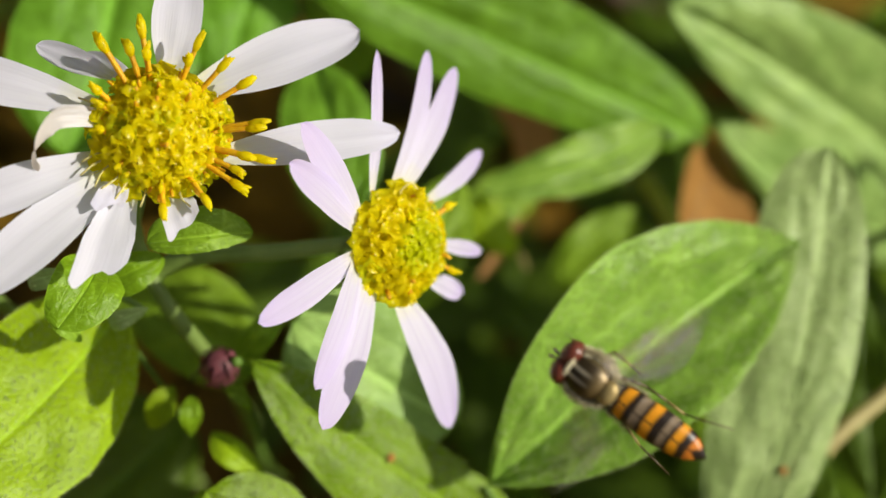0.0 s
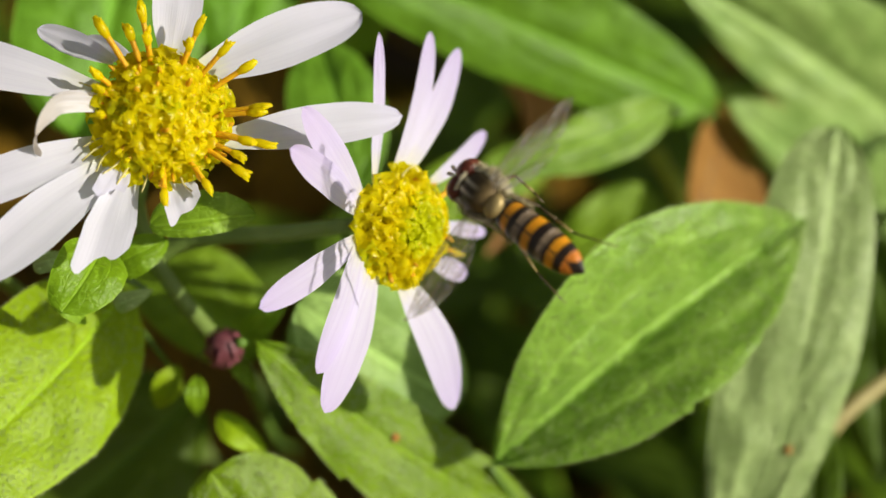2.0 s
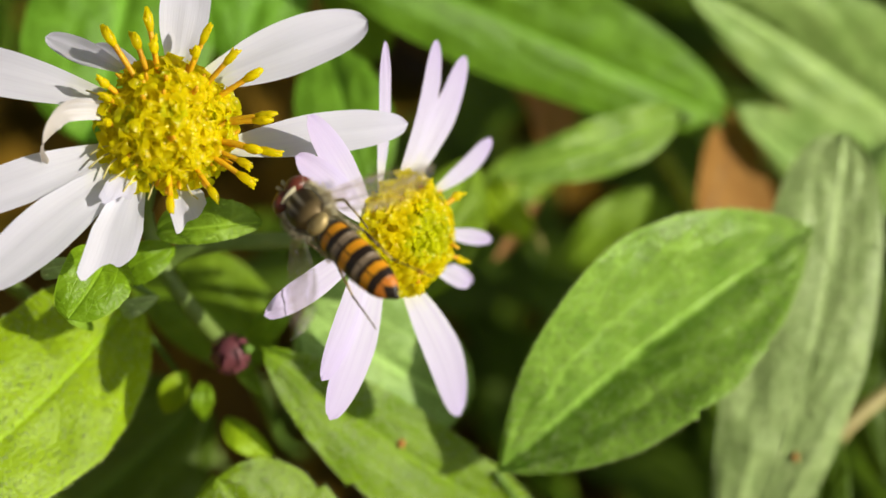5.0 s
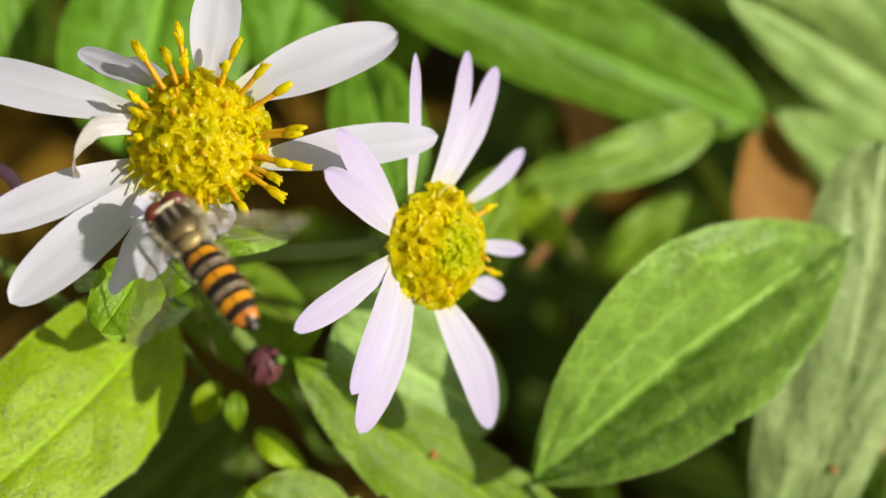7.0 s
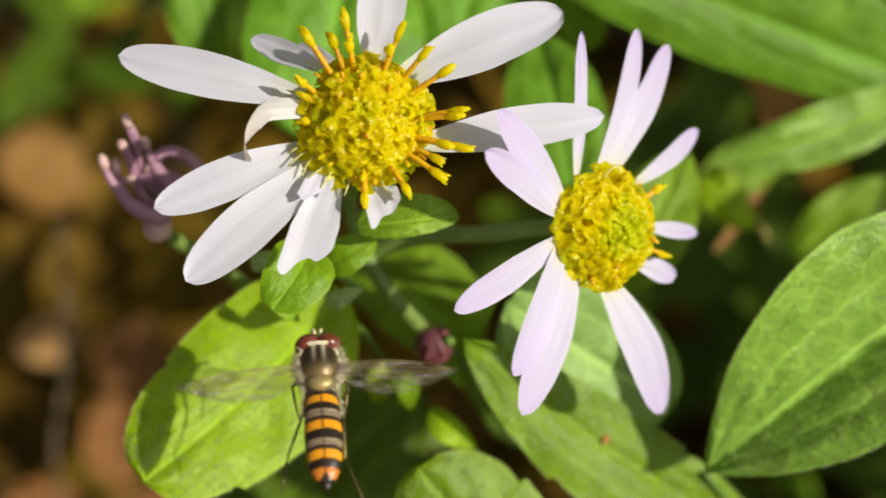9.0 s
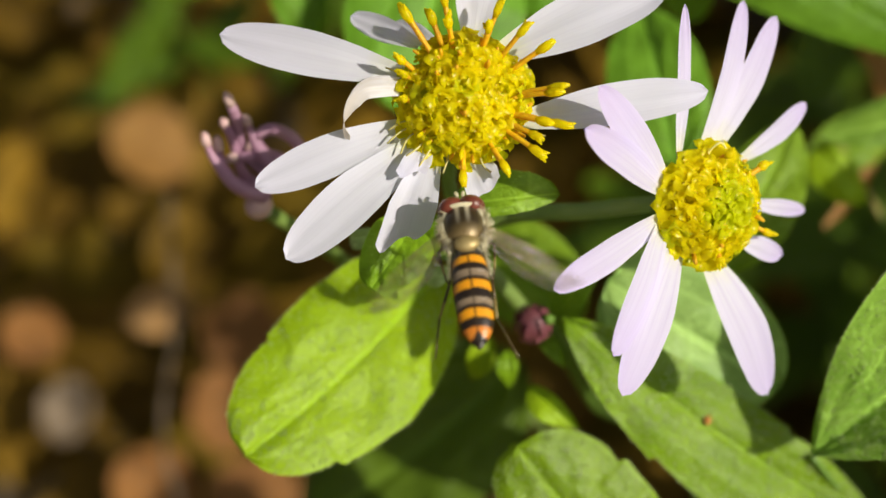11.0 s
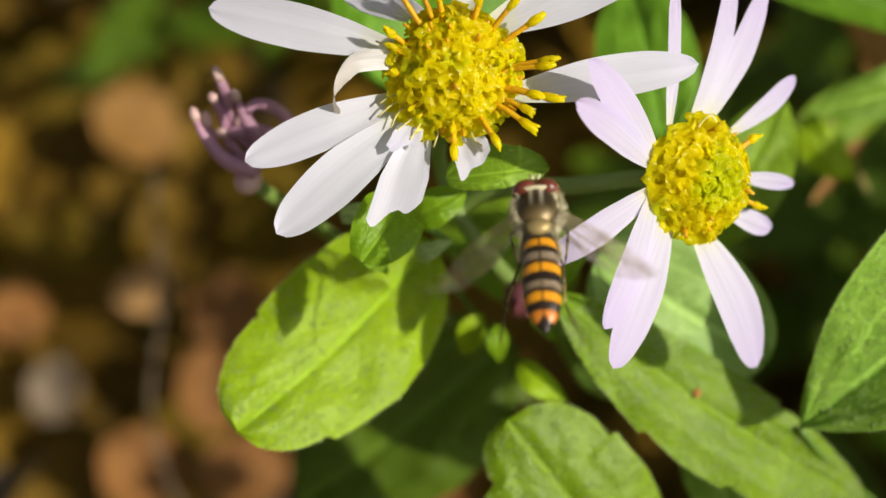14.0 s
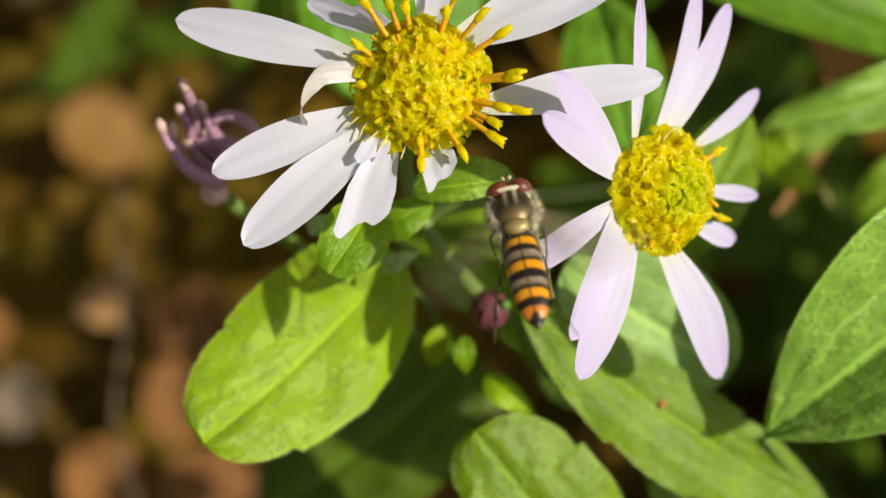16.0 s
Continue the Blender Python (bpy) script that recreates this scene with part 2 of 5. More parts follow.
STEM_BROWN = plain_material("brown_twig", (0.08, 0.055, 0.03), (0.18, 0.13, 0.08), 300, 0.8, relief=0.0003)
BUD_PURPLE = plain_material("purple_bud", (0.09, 0.024, 0.03), (0.19, 0.055, 0.07), 700, 0.5, relief=0.0001)
WILT_PURPLE = plain_material("wilted_purple_petal", (0.4, 0.2, 0.32), (0.56, 0.33, 0.45), 500, 0.5, relief=0.0001, through=0.25)
WILT_TIP = plain_material("pink_petal_tip", (0.66, 0.42, 0.42), (0.74, 0.54, 0.5), 500, 0.5, through=0.2)
DEAD = plain_material("dead_leaf", (0.24, 0.112, 0.022), (0.39, 0.21, 0.055), 90, 0.65, relief=0.0005, relief_scale=400, through=0.15, spread=0.2, spec=0.2)
# darker than DEAD: the shade over the litter is put into this colour
DEAD_SHADED = plain_material("shaded_dead_leaf", (0.155, 0.09, 0.006), (0.265, 0.152, 0.014), 90, 0.7, relief=0.0005, relief_scale=400, through=0.1, spread=0.4, spec=0.2)
DEAD_TAN = plain_material("tan_dead_leaf", (0.42, 0.23, 0.08), (0.56, 0.33, 0.13), 90, 0.65, relief=0.0005, relief_scale=400, through=0.15, spec=0.2)
DEAD_RUST = plain_material("rusty_dead_leaf", (0.19, 0.078, 0.018), (0.31, 0.145, 0.04), 90, 0.7, relief=0.0005, relief_scale=400, through=0.12, spread=0.3, spec=0.2)
DEAD_GREY = plain_material("grey_dead_leaf", (0.13, 0.095, 0.06), (0.21, 0.16, 0.11), 90, 0.7, relief=0.0005, relief_scale=400, spread=0.3, spec=0.2)
GALL = plain_material("orange_speck", (0.4, 0.13, 0.02), (0.6, 0.25, 0.05), 1500, 0.5)
HAIR = plain_material("white_hair", (0.5, 0.6, 0.28), (0.66, 0.74, 0.42), 300, 0.4, through=0.5)


def soil_material():
    m, nodes, links = material("leaf_mould")
    co = nodes.new("ShaderNodeTexCoord").outputs["Object"]
    big = noise_at(nodes, links, co, 35.0, 4.0)
    small = noise_at(nodes, links, co, 400.0, 4.0)
    col = mix(nodes, links, maths(nodes, links, "MULTIPLY_ADD", big, 2.0, -0.5, clamp=True), (0.2, 0.128, 0.008), (0.36, 0.21, 0.022))
    col = mix(nodes, links, maths(nodes, links, "MULTIPLY_ADD", small, 1.6, -0.4, clamp=True), (0.135, 0.1, 0.006), col)
    bump = node(nodes, "Bump", Strength=1.0, Distance=0.002)
    links.new(small, bump.inputs["Height"])
    b = node(nodes, "BsdfPrincipled", Roughness=0.9)
    b.inputs["Specular IOR Level"].default_value = 0.2
    links.new(col, b.inputs["Base Color"])
    links.new(bump.outputs[0], b.inputs["Normal"])
    out = nodes.new("ShaderNodeOutputMaterial")
    links.new(b.outputs[0], out.inputs[0])
    return m


SOIL = soil_material()

# hoverfly
FLY_EYE = plain_material("compound_eye", (0.1, 0.022, 0.012), (0.18, 0.045, 0.025), 2500, 0.28, relief=0.00002, relief_scale=9000)
FLY_GOLD = plain_material("bronze_cuticle", (0.34, 0.25, 0.1), (0.46, 0.36, 0.15), 1200, 0.48, metal=0.4)
FLY_PALE = plain_material("pale_fur", (0.66, 0.6, 0.38), (0.8, 0.75, 0.54), 2000, 0.5, through=0.3)
FLY_LEG = plain_material("dark_leg", (0.05, 0.035, 0.015), (0.14, 0.1, 0.04), 1500, 0.35)
FLY_LEG_PALE = plain_material("straw_leg", (0.26, 0.19, 0.06), (0.4, 0.3, 0.11), 1500, 0.35)


def thorax_material():
    m, nodes, links = material("bronze_striped_thorax")
    co = nodes.new("ShaderNodeTexCoord").outputs["Object"]
    sep = nodes.new("ShaderNodeSeparateXYZ")
    links.new(co, sep.inputs[0])
    x = maths(nodes, links, "ABSOLUTE", maths(nodes, links, "MULTIPLY", sep.outputs[0], 1000.0))
    d = maths(nodes, links, "ABSOLUTE", maths(nodes, links, "SUBTRACT", x, 0.3))
    stripe = maths(nodes, links, "SUBTRACT", 1.25, maths(nodes, links, "DIVIDE", d, 0.15), clamp=True)
    y = maths(nodes, links, "MULTIPLY_ADD", sep.outputs[1], 700.0, 0.35, clamp=True)
    stripe = maths(nodes, links, "MULTIPLY", stripe, y)
    edge = maths(nodes, links, "MULTIPLY_ADD", x, 2.2, -1.9, clamp=True)
    col = mix(nodes, links, noise_at(nodes, links, co, 1500.0), (0.022, 0.015, 0.006), (0.065, 0.045, 0.018))
    col = mix(nodes, links, maths(nodes, links, "MULTIPLY", stripe, 0.9), col, (0.66, 0.6, 0.45))
    rear = maths(nodes, links, "MULTIPLY_ADD", sep.outputs[1], -1300.0, -0.3, clamp=True)
    col = mix(nodes, links, maths(nodes, links, "MULTIPLY", rear, 0.4), col, (0.42, 0.3, 0.12))
    col = mix(nodes, links, edge, col, (0.2, 0.16, 0.07))
    b = node(nodes, "BsdfPrincipled", Roughness=0.4, Metallic=0.3)
    bump = node(nodes, "Bump", Strength=0.3, Distance=0.00004)
    links.new(noise_at(nodes, links, co, 9000.0), bump.inputs["Height"])
    links.new(bump.outputs[0], b.inputs["Normal"])
    links.new(col, b.inputs["Base Color"])
    out = nodes.new("ShaderNodeOutputMaterial")
    links.new(b.outputs[0], out.inputs[0])
    return m


def abdomen_material():
    """Bands across the abdomen, from the waist at -1.45 mm to the tail at -7.95 mm."""
    m, nodes, links = material("banded_abdomen")
    co = nodes.new("ShaderNodeTexCoord").outputs["Object"]
    sep = nodes.new("ShaderNodeSeparateXYZ")
    links.new(co, sep.inputs[0])
    x = maths(nodes, links, "ABSOLUTE", maths(nodes, links, "MULTIPLY", sep.outputs[0], 1000.0))
    wob = maths(nodes, links, "MULTIPLY_ADD", noise_at(nodes, links, co, 2500.0, 2.0), 0.16, -0.08)
    along = maths(nodes, links, "MULTIPLY_ADD", sep.outputs[1], -1000.0, maths(nodes, links, "MULTIPLY_ADD", maths(nodes, links, "MULTIPLY", x, x), -0.09, wob))
    place = maths(nodes, links, "DIVIDE", maths(nodes, links, "SUBTRACT", along, 1.45), 6.5)
    ramp = nodes.new("ShaderNodeValToRGB")
    links.new(place, ramp.inputs[0])
    slate, black, grey, orange, rust = (0.055, 0.052, 0.046), (0.018, 0.011, 0.007), (0.24, 0.18, 0.115), (0.74, 0.31, 0.008), (0.6, 0.2, 0.02)
    bands = [(0.0, slate), (0.09, black), (0.125, orange), (0.205, black), (0.275, grey), (0.35, black), (0.39, orange), (0.475, black), (0.565, grey), (0.63, black), (0.67, orange), (0.75, black), (0.83, rust), (0.92, black)]
    e = ramp.color_ramp.elements
    e[0].position, e[0].color = 0.0, (*slate, 1)
    e[1].position, e[1].color = 1.0, (*black, 1)
    for (p, c), (_, before) in zip(bands[1:], bands):
        for q, tone in ((p - 0.007, before), (p + 0.007, c)):
            e.new(q).color = (*tone, 1)
    middle = maths(nodes, links, "SUBTRACT", 1.0, maths(nodes, links, "MULTIPLY_ADD", x, 18.0, -0.4), clamp=True)
    middle = maths(nodes, links, "MULTIPLY", middle, maths(nodes, links, "MULTIPLY_ADD", noise_at(nodes, links, co, 900.0), 2.0, -0.1, clamp=True))
    col = mix(nodes, links, middle, ramp.outputs[0], (0.03, 0.018, 0.008))
    wedge = maths(nodes, links, "SUBTRACT", maths(nodes, links, "MULTIPLY_ADD", place, 5.0, -4.25), x)
    col = mix(nodes, links, maths(nodes, links, "MULTIPLY", wedge, 14.0, clamp=True), col, (0.018, 0.011, 0.007))
    b = node(nodes, "BsdfPrincipled", Roughness=0.36)
    links.new(col, b.inputs["Base Color"])
    bump = node(nodes, "Bump", Strength=0.35, Distance=0.00005)
    links.new(noise_at(nodes, links, co, 7000.0), bump.inputs["Height"])
    links.new(bump.outputs[0], b.inputs["Normal"])
    out = nodes.new("ShaderNodeOutputMaterial")
    links.new(b.outputs[0], out.inputs[0])
    return m


def wing_material():
    m, nodes, links = material("clear_wing_membrane")
    co = nodes.new("ShaderNodeTexCoord").outputs["Object"]
    crease = noise_at(nodes, links, co, 1600.0, 4.0, 0.7)
    bump = node(nodes, "Bump", Strength=1.0, Distance=0.0006)
    links.new(crease, bump.inputs["Height"])
    clear = node(nodes, "BsdfTransparent")
    clear.inputs[0].default_value = (0.93, 0.92, 0.9, 1)
    shine = node(nodes, "BsdfGlossy", Roughness=0.12)
    shine.inputs[0].default_value = (0.9, 0.82, 0.85, 1)
    links.new(bump.outputs[0], shine.inputs["Normal"])
    milky = nodes.new("ShaderNodeBsdfTranslucent")
    milky.inputs[0].default_value = (0.86, 0.84, 0.84, 1)
    film = nodes.new("ShaderNodeMixShader")
    film.inputs[0].default_value = 0.4
    links.new(shine.outputs[0], film.inputs[1])
    links.new(milky.outputs[0], film.inputs[2])
    # stretched noise paints the glints of a corrugated wing as milky streaks
    fold = nodes.new("ShaderNodeMapping")
    fold.inputs["Scale"].default_value = (420, 2300, 900)
    links.new(co, fold.inputs[0])
    glint_streaks = noise_at(nodes, links, fold.outputs[0], 1.0, 3.0, 0.6)
    both = nodes.new("ShaderNodeMixShader")
    links.new(maths(nodes, links, "MULTIPLY_ADD", glint_streaks, 2.5, -0.94, clamp=True), both.inputs[0])
    out = nodes.new("ShaderNodeOutputMaterial")
    links.new(clear.outputs[0], both.inputs[1])
    links.new(film.outputs[0], both.inputs[2])
    links.new(both.outputs[0], out.inputs[0])
    return m


FLY_THORAX = thorax_material()
FLY_BANDS = abdomen_material()
FLY_WING = wing_material()


# ---- building helpers ----
def part(name, bm, mats, parent=None, label="", smooth=True):
    """Links a bmesh as one mesh object under a thing or a part."""
    me = bpy.data.meshes.new(name)
    if smooth:
        for f in bm.faces:
            f.smooth = True
    bm.to_mesh(me)
    bm.free()
    for m in mats if isinstance(mats, (list, tuple)) else [mats]:
        me.materials.append(m)
    ob = new(name, me)
    ob.parent = parent
    if label:
        tagged(ob, label)
    return ob


def thing(name, label, category, group="", at=None):
    ob = new(name)
    ob.empty_display_size = 0.005
    if at is not None:
        ob.matrix_basis = at
    return tagged(ob, label, category, group)


def tube(bm, points, radii, sides=8, mat=0):
    """A round bar along points; closed at both ends."""
    pts = [Vector(p) for p in points]
    rings = []
    up = Vector((0.31, 0.52, 0.8))
    for i, p in enumerate(pts):
        ax = (pts[min(i + 1, len(pts) - 1)] - pts[max(i - 1, 0)]).normalized()
        side = ax.cross(up)
        if side.length < 0.05:
            side = ax.cross(Vector((1, 0, 0)))
        side.normalize()
        top = side.cross(ax)
        r = radii[i] if isinstance(radii, (list, tuple)) else radii
        rings.append([bm.verts.new(p + (side * math.cos(a) + top * math.sin(a)) * r) for a in (2 * math.pi * k / sides for k in range(sides))])
    for a, b in zip(rings, rings[1:]):
        for k in range(sides):
            f = bm.faces.new((a[k], a[(k + 1) % sides], b[(k + 1) % sides], b[k]))
            f.material_index = mat
    bm.faces.new(rings[0][::-1]).material_index = mat
    bm.faces.new(rings[-1]).material_index = mat


def curve_points(points, n):
    """n points on a smooth curve through the given ones."""
    p = [Vector(q) for q in points]
    p = [p[0] * 2 - p[1]] + p + [p[-1] * 2 - p[-2]]
    out = []
    for i in range(n):
        s = i / (n - 1) * (len(p) - 3)
        k = min(int(s), len(p) - 4)
        t = s - k
        a, b, c, d = p[k:k + 4]
        out.append(0.5 * (2 * b + (c - a) * t + (2 * a - 5 * b + 4 * c - d) * t * t + (3 * b - a - 3 * c + d) * t ** 3))
    return out


def ball(bm, centre, radii, segments=20, rings=12, mat=0, turn=None):
    m = Matrix.Translation(centre) @ (turn or Matrix()) @ Matrix.Diagonal((*radii, 1))
    made = bmesh.ops.create_uvsphere(bm, u_segments=segments, v_segments=rings, radius=1.0, matrix=m)
    for f in {f for v in made["verts"] for f in v.link_faces}:
        f.material_index = mat


def blade(bm, point, rows, cols):
    """A sheet from point(u, v), u and v from 0 to 1, with its own coordinates."""
    uv = bm.loops.layers.uv.verify()
    grid = [[bm.verts.new(point(j / cols, i / rows)) for j in range(cols + 1)] for i in range(rows + 1)]
    for i in range(rows):
        for j in range(cols):
            f = bm.faces.new((grid[i][j], grid[i][j + 1], grid[i + 1][j + 1], grid[i + 1][j]))
            for loop, (a, b) in zip(f.loops, ((j, i), (j + 1, i), (j + 1, i + 1), (j, i + 1))):
                loop[uv].uv = (a / cols, b / rows)


LEAF_RNG = random.Random(4)


def leaf(parent, base, tip, face, left, right, fold=10, fat=0.7, teeth=0, curl=2.5, mat="LEAF_MID", label="", hairs=0, spot=None, ends=None, cuts=(), puff=1.0, groove=1.0):
    """A leaf blade from base to tip (mm), half widths to either side, its upper face towards face.
    ends: how blunt base and tip are, the smaller the blunter; puff and groove: how far the blade swells between its side veins and sinks along the long ones; cuts: single teeth as (side, place along the blade, depth)."""
    base, tip, face = Vector(base) * MM, Vector(tip) * MM, Vector(face).normalized()
    axis = tip - base
    length = axis.length
    axis.normalize()
    side = axis.cross(face).normalized()
    up = side.cross(axis)
    lift = math.tan(radians(fold))
    seed = LEAF_RNG.uniform(0, 50)
    bend = LEAF_RNG.uniform(-0.04, 0.04) * length

    def outline(v, sign):
        if ends:
            a, b = ends
            top = a / (a + b)
            w = v ** a * max(0.0, 1 - v) ** b / (top ** a * (1 - top) ** b)
        else:
            w = v ** 0.85
            w = max(0.0, 4 * w * (1 - w)) ** fat
        for on, place, depth in cuts:
            if on == sign and v >= place:
                w *= 1 - depth * math.exp(-(v - place) / 0.06)
            elif on == sign and v > place - 0.05:
                w *= 1 + 0.3 * depth * ((v - place) / 0.05 + 1) ** 2
        return w

    def point(u, v):
        s = 2 * u - 1
        half = (right if s > 0 else left) * MM * outline(v, 1 if s > 0 else -1)
        ragged = 1 + 0.03 * noise.noise(Vector((seed, v * 9, s * 3)))
        if teeth and 0.2 < v < 0.97:
            saw = ((v - 0.2) * teeth / 0.75) % 1.0
            ragged += 0.075 * (max(0.0, saw - 0.6) / 0.4) ** 1.5 * abs(s) ** 6 * (1 + 0.6 * noise.noise(Vector((seed, s * 2, round((v - 0.2) * teeth / 0.75) * 3.7))))
        across = s * half * ragged
        h = abs(across) * lift - curl * MM * ((v - 0.4) ** 2) * 1.6 - abs(s) ** 3 * half * 0.12
        shift = v - 0.6 * abs(s) ** 0.8 + 0.16 * noise.noise(Vector((s * 2.5, v * 5, seed)))
        ridge = abs(math.sin(math.pi * shift * 3.6)) ** 0.6 * (0.6 + 0.9 * noise.noise(Vector((s * 3 + 7, v * 4, seed))))
        h += 0.085 * puff * (left + right) * 0.5 * MM * ridge * abs(s) ** 0.7 * (1 - abs(s)) * 2.2
        off = abs(s) - 0.46 + 0.08 * noise.noise(Vector((v * 4, s, seed + 9)))
        h -= 0.025 * groove * (left + right) * 0.5 * MM * math.exp(-(off / 0.07) ** 2) * min(1, 5 * v) * max(0.0, 1 - v * 1.15)
        h -= 0.022 * groove * (left + right) * 0.5 * MM * math.exp(-(s / 0.07) ** 2)
        h += 0.03 * (left + right) * 0.5 * MM * noise.noise(Vector((v * length * 450, across * 450, seed)))
        h += min(0.0007, 0.0009 * (length / 0.02)) * noise.noise(Vector((v * 3.5, s * 1.5, seed))) * (0.3 + abs(s))
        return base + axis * (length * v) + side * (across + bend * math.sin(math.pi * v)) + up * h

    bm = bmesh.new()
    blade(bm, point, 72, 26)
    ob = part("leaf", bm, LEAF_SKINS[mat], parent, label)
    rib = bmesh.new()
    r0 = min(0.00026, 0.022 * (left + right) * MM)
    tube(rib, [point(0.5, v / 16) - up * r0 * 0.35 for v in range(0, 17)], [r0 * (1.25 - v / 16) for v in range(0, 17)], 6)
    part("midrib", rib, LEAF_SKINS[mat], ob)
    if hairs:
        hb = bmesh.new()
        for k in range(hairs):
            u, v = LEAF_RNG.choice((0.0, 1.0)), LEAF_RNG.uniform(0.1, 0.95)
            p = point(u, v)
            out = (side * (1 if u else -1) + axis * LEAF_RNG.uniform(0, 0.8) + up * LEAF_RNG.uniform(-0.2, 0.8)).normalized()
            tube(hb, [p, p + out * LEAF_RNG.uniform(0.0001, 0.00024)], [0.000014, 0.000005], 3)
        for k in range(hairs * 2):
            u, v = LEAF_RNG.uniform(0.02, 0.98), LEAF_RNG.uniform(0.05, 0.97)
            p = point(u, v)
            out = (axis * LEAF_RNG.uniform(0.2, 1.0) + side * LEAF_RNG.uniform(-0.7, 0.7) + up * LEAF_RNG.uniform(0.15, 0.6)).normalized()
            tube(hb, [p, p + out * LEAF_RNG.uniform(0.00016, 0.00046)], [0.000034, 0.000012], 3)
        tagged(part("leaf_hairs", hb, HAIR, ob), kind="stuff")
    if spot:
        sb = bmesh.new()
        ball(sb, point(*spot) + up * 0.0001, (0.0003, 0.0004, 0.0002), 10, 8)
        part("gall", sb, GALL, ob, "small orange-brown speck on the leaf")
    return ob


LEAF_SKINS = {"LEAF_MID": LEAF_MID, "LEAF_BRIGHT": LEAF_BRIGHT, "LEAF_GREY": LEAF_GREY, "LEAF_PALE": LEAF_PALE, "LEAF_SHADED": LEAF_SHADED, "LEAF_FRESH": LEAF_FRESH, "LEAF_LIGHT": LEAF_LIGHT, "LEAF_DEEP": LEAF_DEEP}


# ---- ground ----
def ground():
    bm = bmesh.new()
    rings = [0, 0.01, 0.02, 0.03, 0.045, 0.06, 0.08, 0.1, 0.13, 0.16, 0.2, 0.26, 0.35, 0.5, 0.8, 1.5, 3, 8, 20, 60]
    centre = Vector((-0.03, 0.08, 0))
    loops = []
    for r in rings[1:]:
        loop = []
        for k in range(64):
            a = 2 * math.pi * k / 64
            p = centre + Vector((math.cos(a), math.sin(a), 0)) * r
            p.z = 0.006 * noise.noise(p * 25) - 0.002 if r < 1 else 0
            loop.append(bm.verts.new(p))
        loops.append(loop)
    mid = bm.verts.new(centre)
    for k in range(64):
        bm.faces.new((mid, loops[0][k], loops[0][(k + 1) % 64]))
    for a, b in zip(loops, loops[1:]):
        for k in range(64):
            bm.faces.new((a[k], b[k], b[(k + 1) % 64], a[(k + 1) % 64]))
    ob = part("ground", bm, SOIL)
    tagged(ob, "dark brown woodland soil under fallen leaves", "ground", kind="structure")


ground()


def dead_leaf_mesh(kind):
    rng = random.Random(kind)
    bm = bmesh.new()
    length, wide = 0.042, 0.012 + 0.005 * rng.random()
    roll = rng.uniform(0.5, 1.6)

    def point(u, v):
        s = 2 * u - 1
        w = wide * max(0.0, 4 * v * (1 - v)) ** 0.6 * (1 + 0.12 * noise.noise(Vector((v * 8, s, kind * 7.3))))
        x = s * w
        return Vector((x * (1 - 0.12 * roll * abs(s)), (v - 0.5) * length, roll * 22 * x * x + 0.004 * math.sin(v * 3 + kind) + 0.0015 * noise.noise(Vector((v * 5, s * 3, kind)))))

    blade(bm, point, 18, 10)
    rib = bmesh.new()
    tube(rib, [point(0.5, v / 10) - Vector((0, 0, 0.0002)) for v in range(11)] + [point(0.5, 1) + Vector((0.001, 0.005, 0.001))], 0.0003, 5)
    return bm, rib


def litter():
    rng = random.Random(11)
    shapes = []
    for k in range(5):
        bm, rib = dead_leaf_mesh(k)
        a = part("dead_leaf", bm, DEAD_GREY if k == 4 else DEAD_SHADED)
        part("midrib", rib, STEM_BROWN, a)
        tagged(a, "curled grey-brown dead leaf on the soil" if k == 4 else "curled russet dead leaf lying on the soil", "dead leaf", "fallen leaves")
        shapes.append(a)
    spots = []
    for k in range(260):
        x, y = rng.uniform(-0.32, 0.1), rng.uniform(-0.02, 0.36)
        spots.append((x, y, rng.uniform(0.001, 0.008), rng.uniform(0.55, 1.15)))
    for k, (x, y, z, s) in enumerate(spots):
        m = pose(x, y, z, rng.uniform(-16, 16), rng.uniform(-16, 16), rng.uniform(0, 360))
        src = shapes[rng.choice((0, 1, 2, 3, 0, 1, 2, 3, 4))]
        if k < 5:
            shapes[k].matrix_basis = m
        else:
            copy_thing(src, m)


litter()


def far_litter():
    """The carpet of fallen leaves that goes on round about."""
    rng = random.Random(29)
    verts, faces = [], []
    while len(faces) < 14000:
        x, y = rng.uniform(-1.6, 1.6), rng.uniform(-1.4, 1.8)
        if -0.3 < x < 0.22 and -0.06 < y < 0.34:
            continue
        m = pose(x, y, rng.uniform(0.004, 0.012), rng.uniform(-20, 20), rng.uniform(-20, 20), rng.uniform(0, 360))
        s, n = rng.uniform(0.6, 1.3), len(verts)
        for v, w in ((-1, 0.05), (-0.4, 0.85), (0.3, 0.8), (1, 0.05)):
            for u in (-1, 0, 1):
                verts.append(m @ Vector((u * w * 0.011 * s, v * 0.021 * s, abs(u) * 0.004 * s)))
        for i in range(3):
            for j in range(2):
                a = n + i * 3 + j
                faces.append((a, a + 1, a + 4, a + 3))
    me = bpy.data.meshes.new("leaf_litter")
    me.from_pydata(verts, [], faces)
    me.materials.append(DEAD_SHADED)
    tagged(new("leaf_litter", me), "carpet of brown fallen leaves on the soil", "leaf litter", kind="stuff")


far_litter()


def bright_leaf(m, label, mat, kind=2):
    bm, rib = dead_leaf_mesh(kind)
    ob = part("dead_leaf", bm, mat)
    part("midrib", rib, STEM_BROWN, ob)
    ob.matrix_basis = m
    tagged(ob, label, "dead leaf", "fallen leaves")


